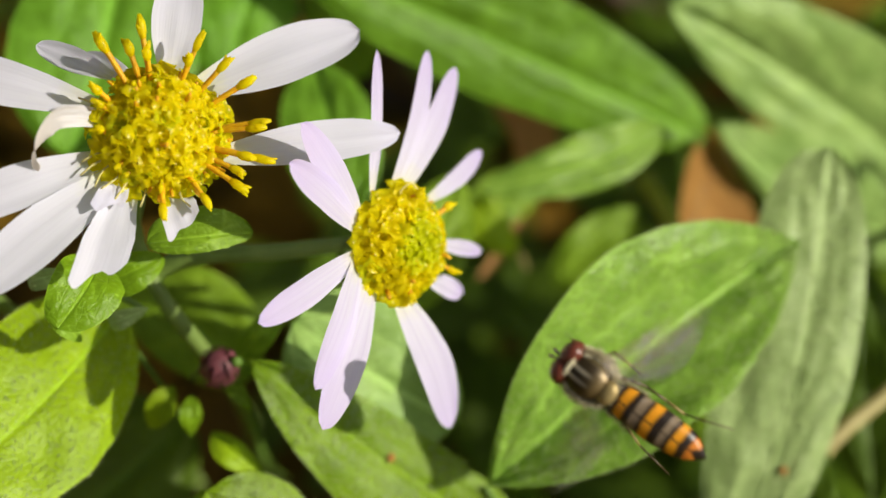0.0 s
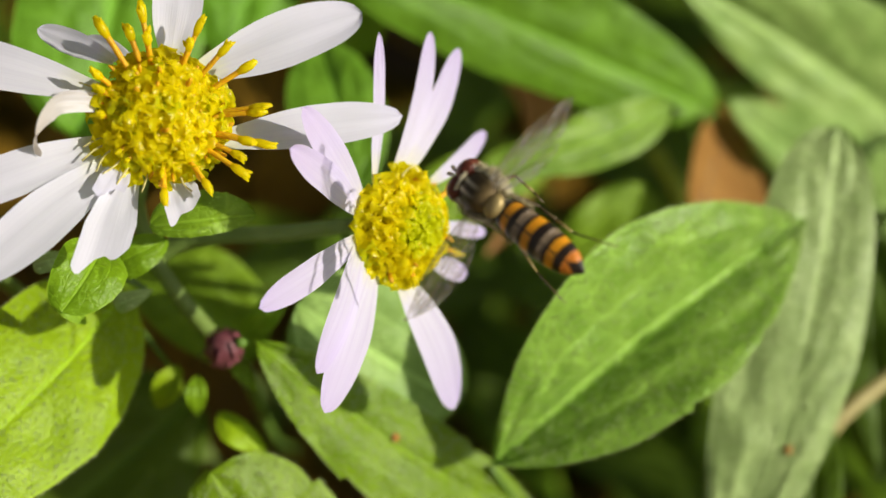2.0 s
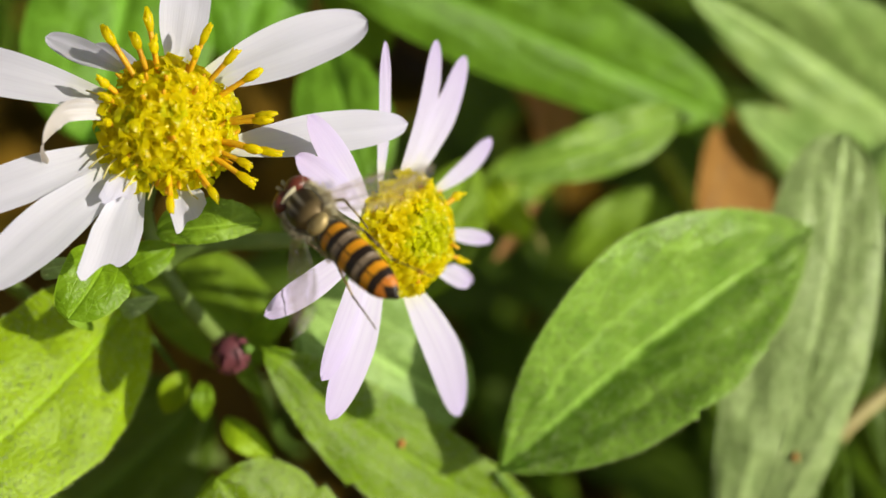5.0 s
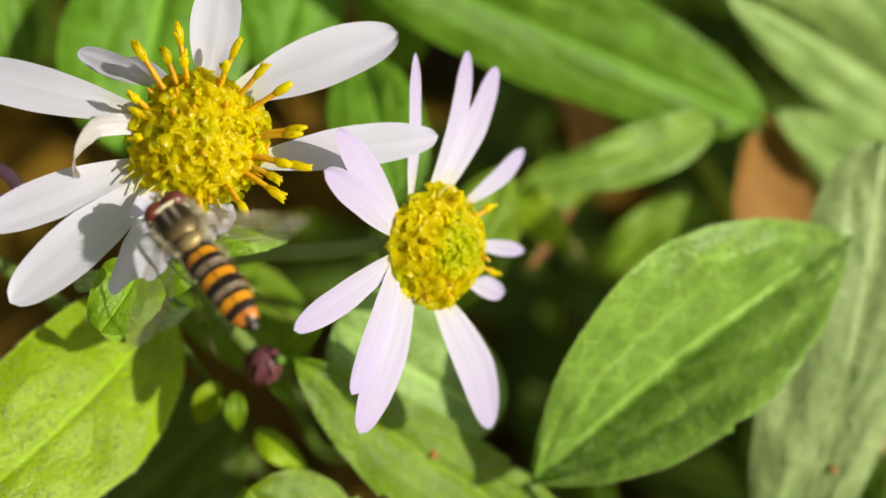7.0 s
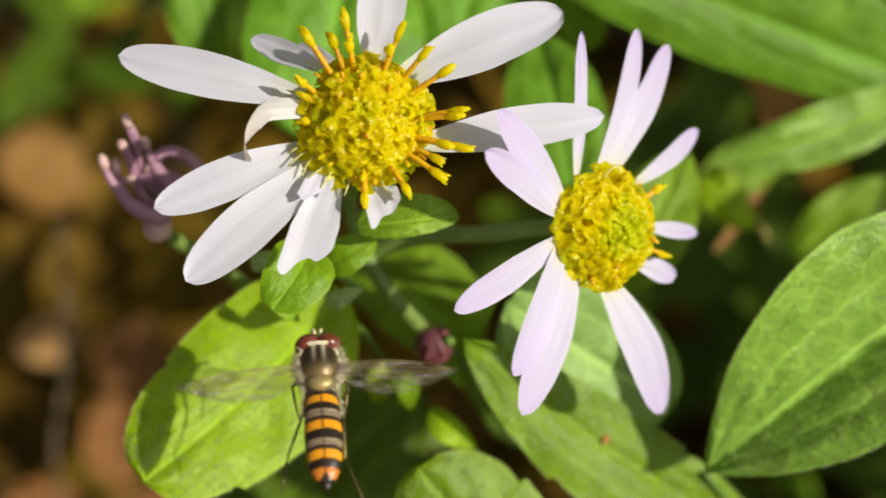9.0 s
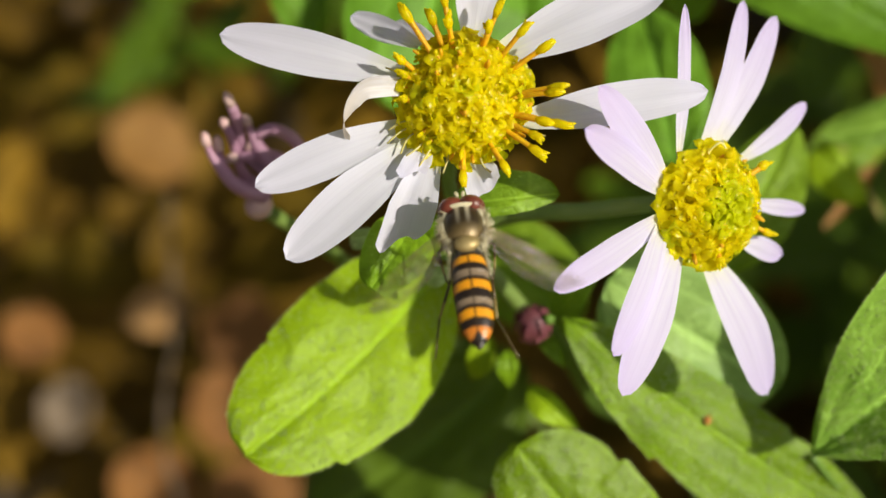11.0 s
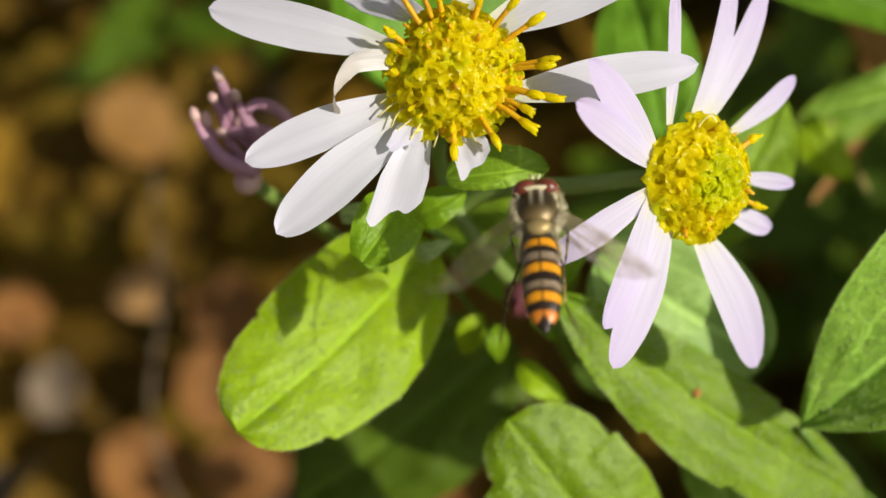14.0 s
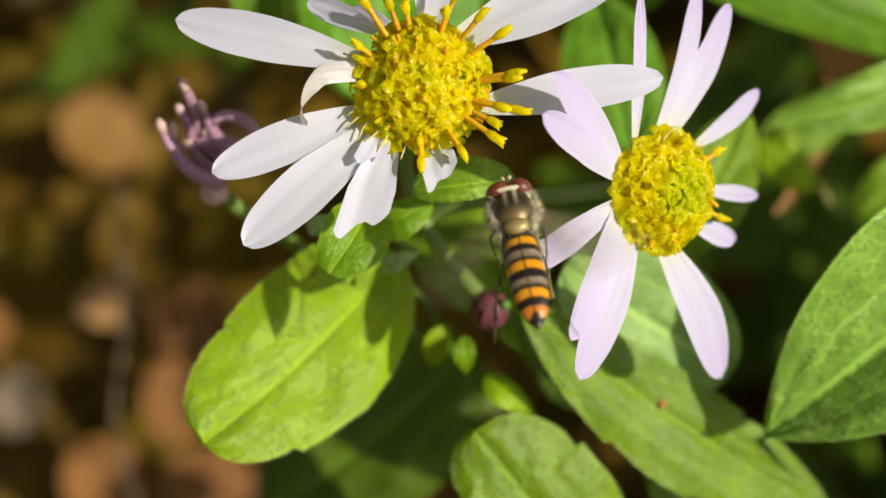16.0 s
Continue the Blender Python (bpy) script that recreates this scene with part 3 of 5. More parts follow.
def twig(points, r, label, mat=STEM_BROWN, name="twig", category="twig"):
    bm = bmesh.new()
    pts = curve_points([Vector(p) * MM for p in points], 16)
    tube(bm, pts, [r * MM * (1 + 0.15 * noise.noise(p * 200)) for p in pts], 8)
    return tagged(part(name, bm, mat), label, category)


# ---- leafy shoots ----
def shoot(label, stems):
    ob = thing("aster_shoot", label, "plant", "aster shoots")
    for pts, r in stems:
        bm = bmesh.new()
        line = curve_points([Vector(p) * MM for p in pts], 20)
        tube(bm, line, [r * MM * (1.1 - 0.4 * i / 19) for i in range(20)], 10)
        part("stem", bm, STEM_SHADED, ob)
    return ob


left_shoot = shoot('slender aster side shoot with small toothed leaves', [([(-24.44, 47.47, 200.16), (-23.01, 47.21, 197.54), (-21.27, 46.89, 195.77)], 0.3)])
leaf(left_shoot, (-22.04, 45.34, 204.18), (-23.15, 40.20, 205.25), (0.45, -0.2, 0.86), 2.3, 2.2, fold=10, fat=0.42, mat='LEAF_FRESH')
leaf(left_shoot, (-22.56, 45.62, 200.32), (-19.03, 46.82, 201.85), (-0.073, -0.694, 0.716), 1.32, 1.40, fold=10, fat=0.55, mat='LEAF_FRESH')
leaf(left_shoot, (-19.14, 46.31, 204.52), (-12.39, 47.58, 204.02), (0.165, -0.553, 0.817), 1.94, 1.04, fold=15, teeth=4, fat=0.55, mat='LEAF_MID')
leaf(left_shoot, (-23.06, 44.31, 197.69), (-20.55, 44.55, 198.96), (-0.288, -0.659, 0.695), 0.67, 0.67, fold=10, mat='LEAF_PALE')
leaf(left_shoot, (-25.47, 43.16, 200.74), (-23.87, 41.86, 200.36), (0.045, -0.227, 0.973), 0.62, 0.77, fold=10, mat='LEAF_MID')
leaf(left_shoot, (-27.66, 45.05, 201.69), (-24.84, 45.13, 202.75), (-0.256, -0.633, 0.731), 0.62, 0.78, fold=10, mat='LEAF_PALE')
low_shoot = shoot('aster shoot with broad bright green toothed leaves', [([(-16.85, 46.4, 188.23), (-16.73, 48.85, 177.24), (-18.27, 55.35, 152.5), (-24.79, 80.89, 92.25)], 0.6), ([(-25.42, 47.23, 194.64), (-24.46, 48.41, 191.11), (-21.69, 46.64, 184.27)], 0.3)])
leaf(low_shoot, (-23.72, 48.58, 192.60), (-33.3, 30.9, 196.8), (0.58, -0.09, 0.80), 5.7, 6.0, fold=5, curl=2, hairs=700, mat='LEAF_BRIGHT', ends=(0.38, 0.42), cuts=((1, 0.66, 0.06), (-1, 0.78, 0.1)))
# the shadow this leaf lies in is put into its darker colour
leaf(low_shoot, (-23.73, 53.90, 165.42), (-43.88, 36.75, 161.35), (0.162, -0.504, 0.848), 7.5, 9.0, fold=8, mat='LEAF_SHADED')
leaf(low_shoot, (-6.00, 26.41, 175.70), (-15.72, 34.81, 190.82), (0.476, -0.538, 0.695), 5.3, 5.8, fold=4, hairs=600, mat='LEAF_FRESH', ends=(0.6, 0.45), cuts=((-1, 0.84, 0.2), (1, 0.7, 0.1)))
leaf(low_shoot, (-15.69, 46.35, 189.17), (-11.36, 48.32, 194.45), (-0.25, -0.822, 0.511), 1.08, 1.08, fold=16, fat=0.95, mat='LEAF_MID')
leaf(low_shoot, (-20.47, 45.38, 187.02), (-22.3, 42.47, 184.99), (0.125, -0.621, 0.774), 0.94, 1.28, fold=18, fat=0.95, mat='LEAF_BRIGHT')
leaf(low_shoot, (-18.65, 44.09, 188.07), (-18.65, 41.33, 186.63), (0.197, -0.455, 0.869), 0.75, 0.92, fold=18, fat=0.95, mat='LEAF_FRESH')
leaf(low_shoot, (-15.85, 45.1, 189.27), (-14.34, 42.73, 189.56), (-0.176, 0.011, 0.984), 0.58, 0.75, fold=14, mat='LEAF_MID')
leaf(low_shoot, (-17.45, 42.21, 185.78), (-13.52, 39.44, 184.82), (0.004, -0.323, 0.946), 0.84, 1.35, fold=18, fat=0.95, mat='LEAF_BRIGHT')
leaf(low_shoot, (-15.87, 51.57, 178.26), (-27.98, 58.36, 182.64), (0.102, -0.404, 0.909), 3.90, 4.87, fold=8, fat=0.55, mat='LEAF_MID')
middle_shoot = shoot('aster shoot with long green leaves under the flowers', [([(-7.38, 52.44, 195.55), (-7.0, 53.28, 188.08), (-5.09, 58.83, 171.26), (-8.25, 93.34, 95.71)], 0.5), ([(-14.59, 44.2, 192.89), (-16.76, 45.88, 189.81), (-19.53, 47.79, 184.17)], 0.35)])
leaf(middle_shoot, (-13.49, 44.44, 192.51), (9.45, 37.29, 172.14), (0.569, -0.448, 0.69), 3.3, 4.7, fold=9, curl=3, hairs=900, mat='LEAF_FRESH', spot=(0.45, 0.42), ends=(0.72, 0.72), cuts=((1, 0.35, 0.1), (1, 0.6, 0.1), (-1, 0.62, 0.1), (1, 0.8, 0.12)))
leaf(middle_shoot, (-11.08, 48.66, 190.84), (1.51, 44.47, 182.62), (0.5, -0.5, 0.7), 5.6, 5.6, fold=8, fat=0.5, mat='LEAF_LIGHT')
leaf(middle_shoot, (-4.35, 53.92, 183.65), (1.72, 66.72, 186.72), (0.194, -0.314, 0.929), 3.42, 3.42, fold=8, mat='LEAF_MID')
leaf(middle_shoot, (-4.99, 43.22, 171.5), (-1.67, 36.0, 166.16), (0.166, -0.536, 0.828), 2.84, 2.84, fold=8, mat='LEAF_GREY')
leaf(middle_shoot, (-8.1, 63.44, 185.02), (-11.72, 77.87, 189.44), (0.053, -0.28, 0.958), 4.35, 4.11, fold=10, mat='LEAF_DEEP')
right_shoot = shoot('aster shoot with large downy grey-green leaves', [([(3.34, 40.51, 179.44), (6.14, 39.69, 173.56), (13.54, 41.89, 153.73), (24.25, 63.79, 91.22)], 0.24), ([(24.59, 36.19, 171.76), (22.91, 39.31, 161.4), (21.36, 47.44, 138.03)], 0.5)])
leaf(right_shoot, (3.75, 38.39, 184.58), (29.4, 57.8, 189.25), (-0.12, -0.66, 0.74), 8.3, 5.7, fold=39, curl=4, hairs=1200, mat='LEAF_GREY', ends=(0.85, 0.97), puff=2.0, cuts=((1, 0.42, 0.07), (1, 0.66, 0.05)))
leaf(right_shoot, (24.18, 36.59, 169.31), (32.93, 66.10, 190.57), (0.035, -0.459, 0.887), 6.4, 4.7, fold=4, curl=5, hairs=1000, mat='LEAF_PALE', spot=(0.62, 0.27), groove=-1.0, ends=(0.5, 0.45))
# the next two take the dark gap's shade from their colour
leaf(right_shoot, (31.93, 38.77, 164.66), (32.12, 49.91, 172.02), (-0.273, -0.527, 0.805), 1.98, 2.47, fold=10, mat='LEAF_SHADED')
leaf(right_shoot, (41.87, 48.67, 157.54), (40.42, 65.94, 168.99), (-0.306, -0.544, 0.781), 3.27, 3.27, fold=10, mat='LEAF_SHADED')
back_shoot = shoot('taller aster shoot with broad overlapping leaves behind the flowers', [([(51.87, 75.31, 169.16), (42.83, 77.66, 157.5), (55.39, 113.41, 94.5)], 0.6), ([(21.26, 76.12, 180.02), (27.23, 92.56, 158.13), (46.79, 142.01, 84.84)], 0.5)])
leaf(back_shoot, (-12.06, 83.5, 195.29), (27.67, 82.04, 172.27), (0.307, -0.756, 0.578), 6.41, 5.24, fold=10, fat=0.5, mat='LEAF_DEEP')
leaf(back_shoot, (59.65, 86.75, 153.52), (22.68, 88.66, 184.44), (0.296, -0.864, 0.407), 5.70, 8.40, fold=14, fat=0.6, mat='LEAF_LIGHT')
leaf(back_shoot, (59.95, 84.63, 147.31), (28.93, 82.87, 172.79), (0.406, -0.801, 0.439), 3.74, 5.61, fold=14, mat='LEAF_LIGHT')
leaf(back_shoot, (20.79, 75.00, 182.19), (4.06, 66.25, 184.67), (0.41, -0.452, 0.792), 2.5, 2.7, fold=12, mat='LEAF_GREY')
leaf(back_shoot, (11.01, 68.13, 166.35), (19.42, 74.84, 170.58), (-0.032, -0.504, 0.863), 2.54, 2.54, fold=12, mat='LEAF_MID')
leaf(back_shoot, (-31.04, 65.35, 190.05), (-27.75, 84.9, 197.33), (0.382, -0.378, 0.843), 7.42, 8.16, fold=8, mat='LEAF_DEEP')
leaf(back_shoot, (-41.22, 73.0, 190.45), (-43.86, 85.24, 199.06), (0.378, -0.477, 0.794), 2.84, 2.84, fold=8, mat='LEAF_DEEP')
leaf(back_shoot, (-20.13, 76.86, 185.75), (-15.57, 90.71, 192.93), (0.269, -0.512, 0.816), 4.65, 4.65, fold=8, mat='LEAF_DEEP')
leaf(back_shoot, (-7.85, 82.28, 181.12), (-12.22, 93.0, 188.63), (0.018, -0.569, 0.822), 3.27, 3.27, fold=8, mat='LEAF_MID')
leaf(back_shoot, (2.37, 75.48, 168.1), (11.14, 81.24, 168.27), (0.271, -0.438, 0.857), 2.73, 2.73, fold=8, mat='LEAF_MID')
leaf(back_shoot, (3.0, 72.87, 174.53), (7.36, 68.77, 170.44), (0.07, -0.665, 0.743), 1.52, 2.28, fold=10, mat='LEAF_BRIGHT')


# ---- undergrowth and unseen shading shoots ----
def undergrowth():
    """Low aster shoots that close the gaps below the large leaves, and taller unseen ones added to cast shade."""
    rng = random.Random(17)
    protos = []
    for k in range(7):
        h = rng.uniform(80, 105) if k < 4 else (rng.uniform(184, 194) if k < 6 else 228)
        lean = Vector((rng.uniform(-8, 8), rng.uniform(-8, 8), 0))
        ob = shoot("leafy aster shoot added to fill gaps and cast shade", [([(0, 0, -2), tuple(lean * 0.4 + Vector((0, 0, h * 0.5))), tuple(lean + Vector((0, 0, h)))], 0.7)])
        for i in range(11):
            s = 0.3 + 0.7 * i / 10
            p = lean * s * s + Vector((0, 0, h * s))
            a = i * 2.4 + k
            out = Vector((math.cos(a), math.sin(a), 0))
            l = rng.uniform(28, 42) * (1.15 - 0.45 * s)
            q = p + out * l + Vector((0, 0, rng.uniform(-6, 6)))
            face = Vector((0, 0, 1)) + Vector((rng.uniform(-1, 1), rng.uniform(-1, 1), 0)) * 0.3
            w = l * rng.uniform(0.17, 0.23)
            # mostly the darkened leaf, which carries the gloom under the large leaves
            leaf(ob, tuple(p), tuple(q), tuple(face), w, w, fold=rng.uniform(5, 18), mat=rng.choice(("LEAF_MID", "LEAF_SHADED", "LEAF_SHADED", "LEAF_SHADED")))
        protos.append(ob)
    for spots, kinds in ((UNDER, protos[:4]), (SHADE_BESIDE, protos[4:6]), (SHADE_TALL, protos[6:])):
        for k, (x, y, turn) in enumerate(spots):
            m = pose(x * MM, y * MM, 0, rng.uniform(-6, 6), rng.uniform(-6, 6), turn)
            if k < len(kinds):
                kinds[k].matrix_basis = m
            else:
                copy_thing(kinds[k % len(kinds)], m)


UNDER = [(15, 60, 0), (45, 75, 80), (75, 60, 30), (30, 110, 200), (65, 110, 120), (95, 90, 300), (0, 125, 50), (-25, 140, 150), (40, 150, 10),
         (80, 150, 250), (115, 130, 90), (105, 50, 170), (130, 80, 220), (90, 20, 40), (120, 10, 310), (150, 50, 130), (60, 25, 20), (10, 185, 100), (-130, 230, 140), (-60, 240, 220), (-170, 210, 70), (0, 240, 10), (60, 220, 30)]
# added beside the view to keep the sun off the litter
SHADE_BESIDE = [(85, 60, 200), (90, 95, 20), (85, 155, 140), (75, 15, 80), (108, 66, 260), (104, 168, 0), (120, 118, 310), (100, 40, 10), (125, 85, 130), (95, 125, 250), (130, 150, 40), (110, 0, 300), (150, 40, 90), (160, 110, 200), (115, 195, 330), (150, 200, 160), (185, 70, 70), (185, 150, 20), (140, -30, 220), (75, 190, 110), (40, 215, 280)]
# taller ones, also out of view, added to darken the gaps between leaves
SHADE_TALL = [(84, -34, 0), (92, -52, 80), (106, -30, 200), (100, -74, 130), (120, -50, 290)]
undergrowth()


# ---- flowers ----
def floret_mesh(kind):
    """One disc floret along +z, about half a millimetre across: 0 closed bud, 1 open star, 2 star with a column."""
    bm = bmesh.new()
    rng = random.Random(40 + kind)
    if kind == 0:
        ball(bm, (0, 0, 0.25 * MM), (0.27 * MM, 0.27 * MM, 0.38 * MM), 8, 6)
        return bm
    tube(bm, [(0, 0, -0.5 * MM), (0, 0, 0.0), (0, 0, 0.3 * MM)], [0.16 * MM, 0.2 * MM, 0.2 * MM], 7)
    z = Vector((0, 0, 1))
    for k in range(5):
        a = 2 * math.pi * (k + rng.uniform(-0.2, 0.2)) / 5
        out, side = Vector((math.cos(a), math.sin(a), 0)), Vector((-math.sin(a), math.cos(a), 0))
        l, up = rng.uniform(0.8, 1.25), rng.uniform(0.55, 1.1)
        rows = []
        for r, h, w in ((0.12, 0.12, 0.15), (0.22, 0.42, 0.25), (0.38, 0.62, 0.3), (0.54, 0.64, 0.24), (0.66, 0.56, 0.12), (0.72, 0.5, 0.02)):
            c = (out * r * l + z * h * up) * MM
            rows.append([bm.verts.new(c + side * w * q * MM + (out * 0.09 - z * 0.05) * (1 - q * q) * MM) for q in (-1, -0.5, 0, 0.5, 1)])
        for p, q in zip(rows, rows[1:]):
            for i in range(4):
                bm.faces.new((p[i], p[i + 1], q[i + 1], q[i]))
    if kind == 2:
        tube(bm, [(0, 0, 0.3 * MM), (0, 0, 0.75 * MM), (0.05 * MM, 0, 1.0 * MM)], [0.1 * MM, 0.12 * MM, 0.07 * MM], 6, 1)
    return bm


FLORETS = []
for kind in range(3):
    FLORETS.append(floret_mesh(kind))


def mesh_of(name, bm, mats):
    me = bpy.data.meshes.new(name)
    for f in bm.faces:
        f.smooth = True
    bm.to_mesh(me)
    bm.free()
    for m in mats:
        me.materials.append(m)
    return me


FLORET_MESHES = [[mesh_of("disc_floret", bm.copy(), [body, ANTHER]) for bm in FLORETS] for body in (FLORET, FLORET_GREEN)]


def petal(parent, radius, azimuth, reach, rise, foot_azimuth, foot_reach, width, kind, mat, rng, label=""):
    """A ray petal in the flower's space, from the rim of the disc to its tip."""
    a, b = radians(azimuth), radians(foot_azimuth)
    up = Vector((0, 0, 1))
    end = Vector((math.cos(a), math.sin(a), 0)) * reach * MM + up * rise * MM
    foot = Vector((math.cos(b), math.sin(b), 0)) * foot_reach * MM
    out = (Vector((end.x, end.y, 0)) - foot).normalized()
    side = up.cross(out)
    start = foot - out * 0.9 * MM - up * 0.5 * MM
    swell = 0.05 * (end - start).length * rng.uniform(0.4, 1.4)
    line = curve_points([start, start.lerp(end, 0.5) + up * swell, end], 30)
    twist = rng.uniform(-8, 8)
    cup = rng.uniform(0.06, 0.16)
    seed = rng.uniform(0, 60)
    stubby = kind in ("torn", "stub")

    def point(u, v):
        s = 2 * u - 1
        k = min(int(v * 29), 28)
        p = line[k].lerp(line[k + 1], v * 29 - k)
        ax = (line[k + 1] - line[k]).normalized()
        n0 = ax.cross(side).normalized() * -1
        if n0.z < 0:
            n0 = -n0
        tw = radians(twist) * min(1, v * 2.5)
        sd = side * math.cos(tw) + n0 * math.sin(tw)
        nn = n0 * math.cos(tw) - side * math.sin(tw)
        if stubby:
            shape = 0.42 + 0.58 * min(1, v * 1.6)
            cutoff = 1.0 - 0.1 * abs(noise.noise(Vector((s * 1.1, seed, 0)))) * v - 0.2 * max(-0.6, s) * v + 0.05 * math.sin(s * 5 + seed) * v
            p = line[0].lerp(p, cutoff)
        else:
            shape = (0.34 + 0.66 * math.sin(math.pi * min(0.5, v * 0.85))) * max(0.0, 1 - max(0.0, (v - 0.45) / 0.55) ** 2.8) ** 0.52
        w = width * 0.5 * MM * shape
        h = cup * w * (s * s - 0.3)
        h += 0.035 * MM * math.cos(s * 6.6) * (1 - abs(s) * 0.5)
        h += 0.15 * MM * noise.noise(Vector((v * 2.5, s, seed)))
        return p + sd * w * s * (1 + 0.03 * noise.noise(Vector((v * 6, s, seed)))) + nn * h

    bm = bmesh.new()
    blade(bm, point, 36, 14)
    return part("ray_petal", bm, mat, parent, label)


def out_at(azimuth, q, r, dome, lift):
    """A point above the rim of a disc."""
    a = radians(azimuth)
    return Vector((math.cos(a) * r * q, math.sin(a) * r * q, dome(min(q, 1.0)) + lift * MM))


def curled_petal(parent, path, width, mat, label):
    """A ray petal that arches back over the rim; path in the flower's space, mm."""
    line = curve_points([Vector(p) * MM for p in path], 40)

    def point(u, v):
        s = 2 * u - 1
        k = min(int(v * 39), 38)
        p = line[k].lerp(line[k + 1], v * 39 - k)
        ax = (line[k + 1] - line[k]).normalized()
        side = ax.cross(Vector((0.3, 0.2, 1))).normalized()
        lie = radians(20 + 65 * v)
        nn = side.cross(ax)
        sd = side * math.cos(lie) + nn * math.sin(lie)
        w = width * 0.5 * MM * (0.5 + 0.5 * math.sin(math.pi * min(0.5, v))) * (1 - max(0.0, (v - 0.75) / 0.25) ** 2 * 0.6)
        return p + sd * w * s + sd.cross(ax) * (0.25 * w * s * s + 0.12 * MM * noise.noise(Vector((v * 5, s * 2, 3.3))))

    bm = bmesh.new()
    blade(bm, point, 36, 12)
    return part("ray_petal", bm, mat, parent, label)


def aster(label, centre, normal, xaxis, radius, height, petals, petal_mat, filaments, count, seed, ripe, stalk):
    """An aster: stalk, green bracts, domed disc of florets, ray petals."""
    rng = random.Random(seed)
    z, x = Vector(normal).normalized(), Vector(xaxis)
    x = (x - z * x.dot(z)).normalized()
    y = z.cross(x)
    m = Matrix((x, y, z)).transposed().to_4x4()
    m.translation = Vector(centre) * MM
    head = thing("aster_flower", label, "flower", "aster flowers", m)
    inv = m.inverted()
    r = radius * MM

    def dome(q):
        """Height of the disc at the share q of its radius."""
        return height * MM * (1 - q ** 2.2)

    bm = bmesh.new()
    rings = []
    for i in range(9):
        q = i / 8
        rings.append([bm.verts.new(Vector((math.cos(a), math.sin(a), 0)) * r * 0.93 * q + Vector((0, 0, dome(q) - 0.12 * MM))) for a in (2 * math.pi * k / 32 for k in range(32))] if i else [bm.verts.new((0, 0, dome(0) - 0.12 * MM))])
    low = [bm.verts.new(Vector((v.co.x * 0.75, v.co.y * 0.75, -1.6 * MM))) for v in rings[-1]]
    rings.append(low)
    for k in range(32):
        bm.faces.new((rings[0][0], rings[1][k], rings[1][(k + 1) % 32]))
        for a, b in zip(rings[1:], rings[2:]):
            bm.faces.new((a[k], b[k], b[(k + 1) % 32], a[(k + 1) % 32]))
    bm.faces.new(low[::-1])
    disc = part("disc", bm, RECEPTACLE, head, "domed golden-yellow flower disc")
    golden = math.pi * (3 - math.sqrt(5))
    for k in range(count):
        q = math.sqrt((k + 0.5) / count)
        a = k * golden + rng.uniform(-0.12, 0.12)
        slope = 2.2 * height * q ** 1.2 / radius
        n = Vector((math.cos(a) * slope, math.sin(a) * slope, 1)).normalized()
        n = (n + Vector((rng.uniform(-1, 1), rng.uniform(-1, 1), 0)) * 0.4).normalized()
        p = Vector((math.cos(a) * r * q, math.sin(a) * r * q, dome(q) - 0.22 * MM + rng.uniform(-0.22, 0.25) * MM))
        green = not ripe and q + rng.uniform(-0.1, 0.1) < 0.52
        kind = 0 if (green and rng.random() < 0.5) or rng.random() < 0.04 else (2 if rng.random() < (0.1 if ripe else 0.05) else 1)
        ob = new("disc_floret", FLORET_MESHES[1 if green or rng.random() < 0.08 else 0][kind])
        ob.parent = disc
        s = rng.uniform(1.0, 1.5) * (1.0 if not green else 0.85)
        ob.matrix_basis = Matrix.Translation(p) @ n.to_track_quat("Z", "X").to_matrix().to_4x4() @ pose(0, 0, 0, 0, 0, rng.uniform(0, 360)) @ Matrix.Diagonal((s, s, s, 1))
    for az, reach, rise in filaments:
        a = radians(az)
        out = Vector((math.cos(a), math.sin(a), 0))
        q = 0.8
        foot = out * r * q + Vector((0, 0, dome(q) - 0.3 * MM))
        top = out * reach * MM + Vector((0, 0, rise * MM))
        if (top - foot).length < 1.2 * MM:
            foot = out * (reach - 1.3) * MM + Vector((0, 0, 0.4 * MM))
        mid = foot.lerp(top, 0.5) + Vector((0, 0, 0.12 * MM))
        line = curve_points([foot, mid, top], 9)
        fb = bmesh.new()
        thick = rng.uniform(0.9, 1.25)
        tube(fb, line[:7], [r0 * thick * MM for r0 in (0.13, 0.15, 0.14, 0.17, 0.15, 0.16, 0.12)], 7, 1)
        tube(fb, line[5:], [r0 * thick * MM for r0 in (0.14, 0.26, 0.25, 0.1)], 8, 0)
        way = (line[8] - line[5]).normalized()
        for k in range(4):
            bent = (way + Vector((rng.uniform(-1, 1), rng.uniform(-1, 1), rng.uniform(-1, 1))) * 0.7).normalized()
            foot_at = line[6].lerp(line[7], rng.random())
            l = rng.uniform(0.3, 0.62)
            tube(fb, [foot_at, foot_at + bent * l * 0.55 * MM, foot_at + (bent * l + way * 0.12) * MM], [0.1 * MM, rng.uniform(0.12, 0.2) * MM, 0.05 * MM], 6, 0)
        part("stamen_column", fb, [FLORET, ANTHER], disc, "orange anther tube with a yellow tip")
    if ripe:
        for k in range(20):
            a = rng.uniform(0, 2 * math.pi)
            q = rng.uniform(0.55, 0.98)
            out = Vector((math.cos(a), math.sin(a), 0))
            foot = out * r * q + Vector((0, 0, dome(q)))
            lean = (out * rng.uniform(0.4, 1.2) + Vector((rng.uniform(-0.4, 0.4), rng.uniform(-0.4, 0.4), rng.uniform(0.4, 1.0)))).normalized()
            l = rng.uniform(0.8, 1.5) * MM
            fb = bmesh.new()
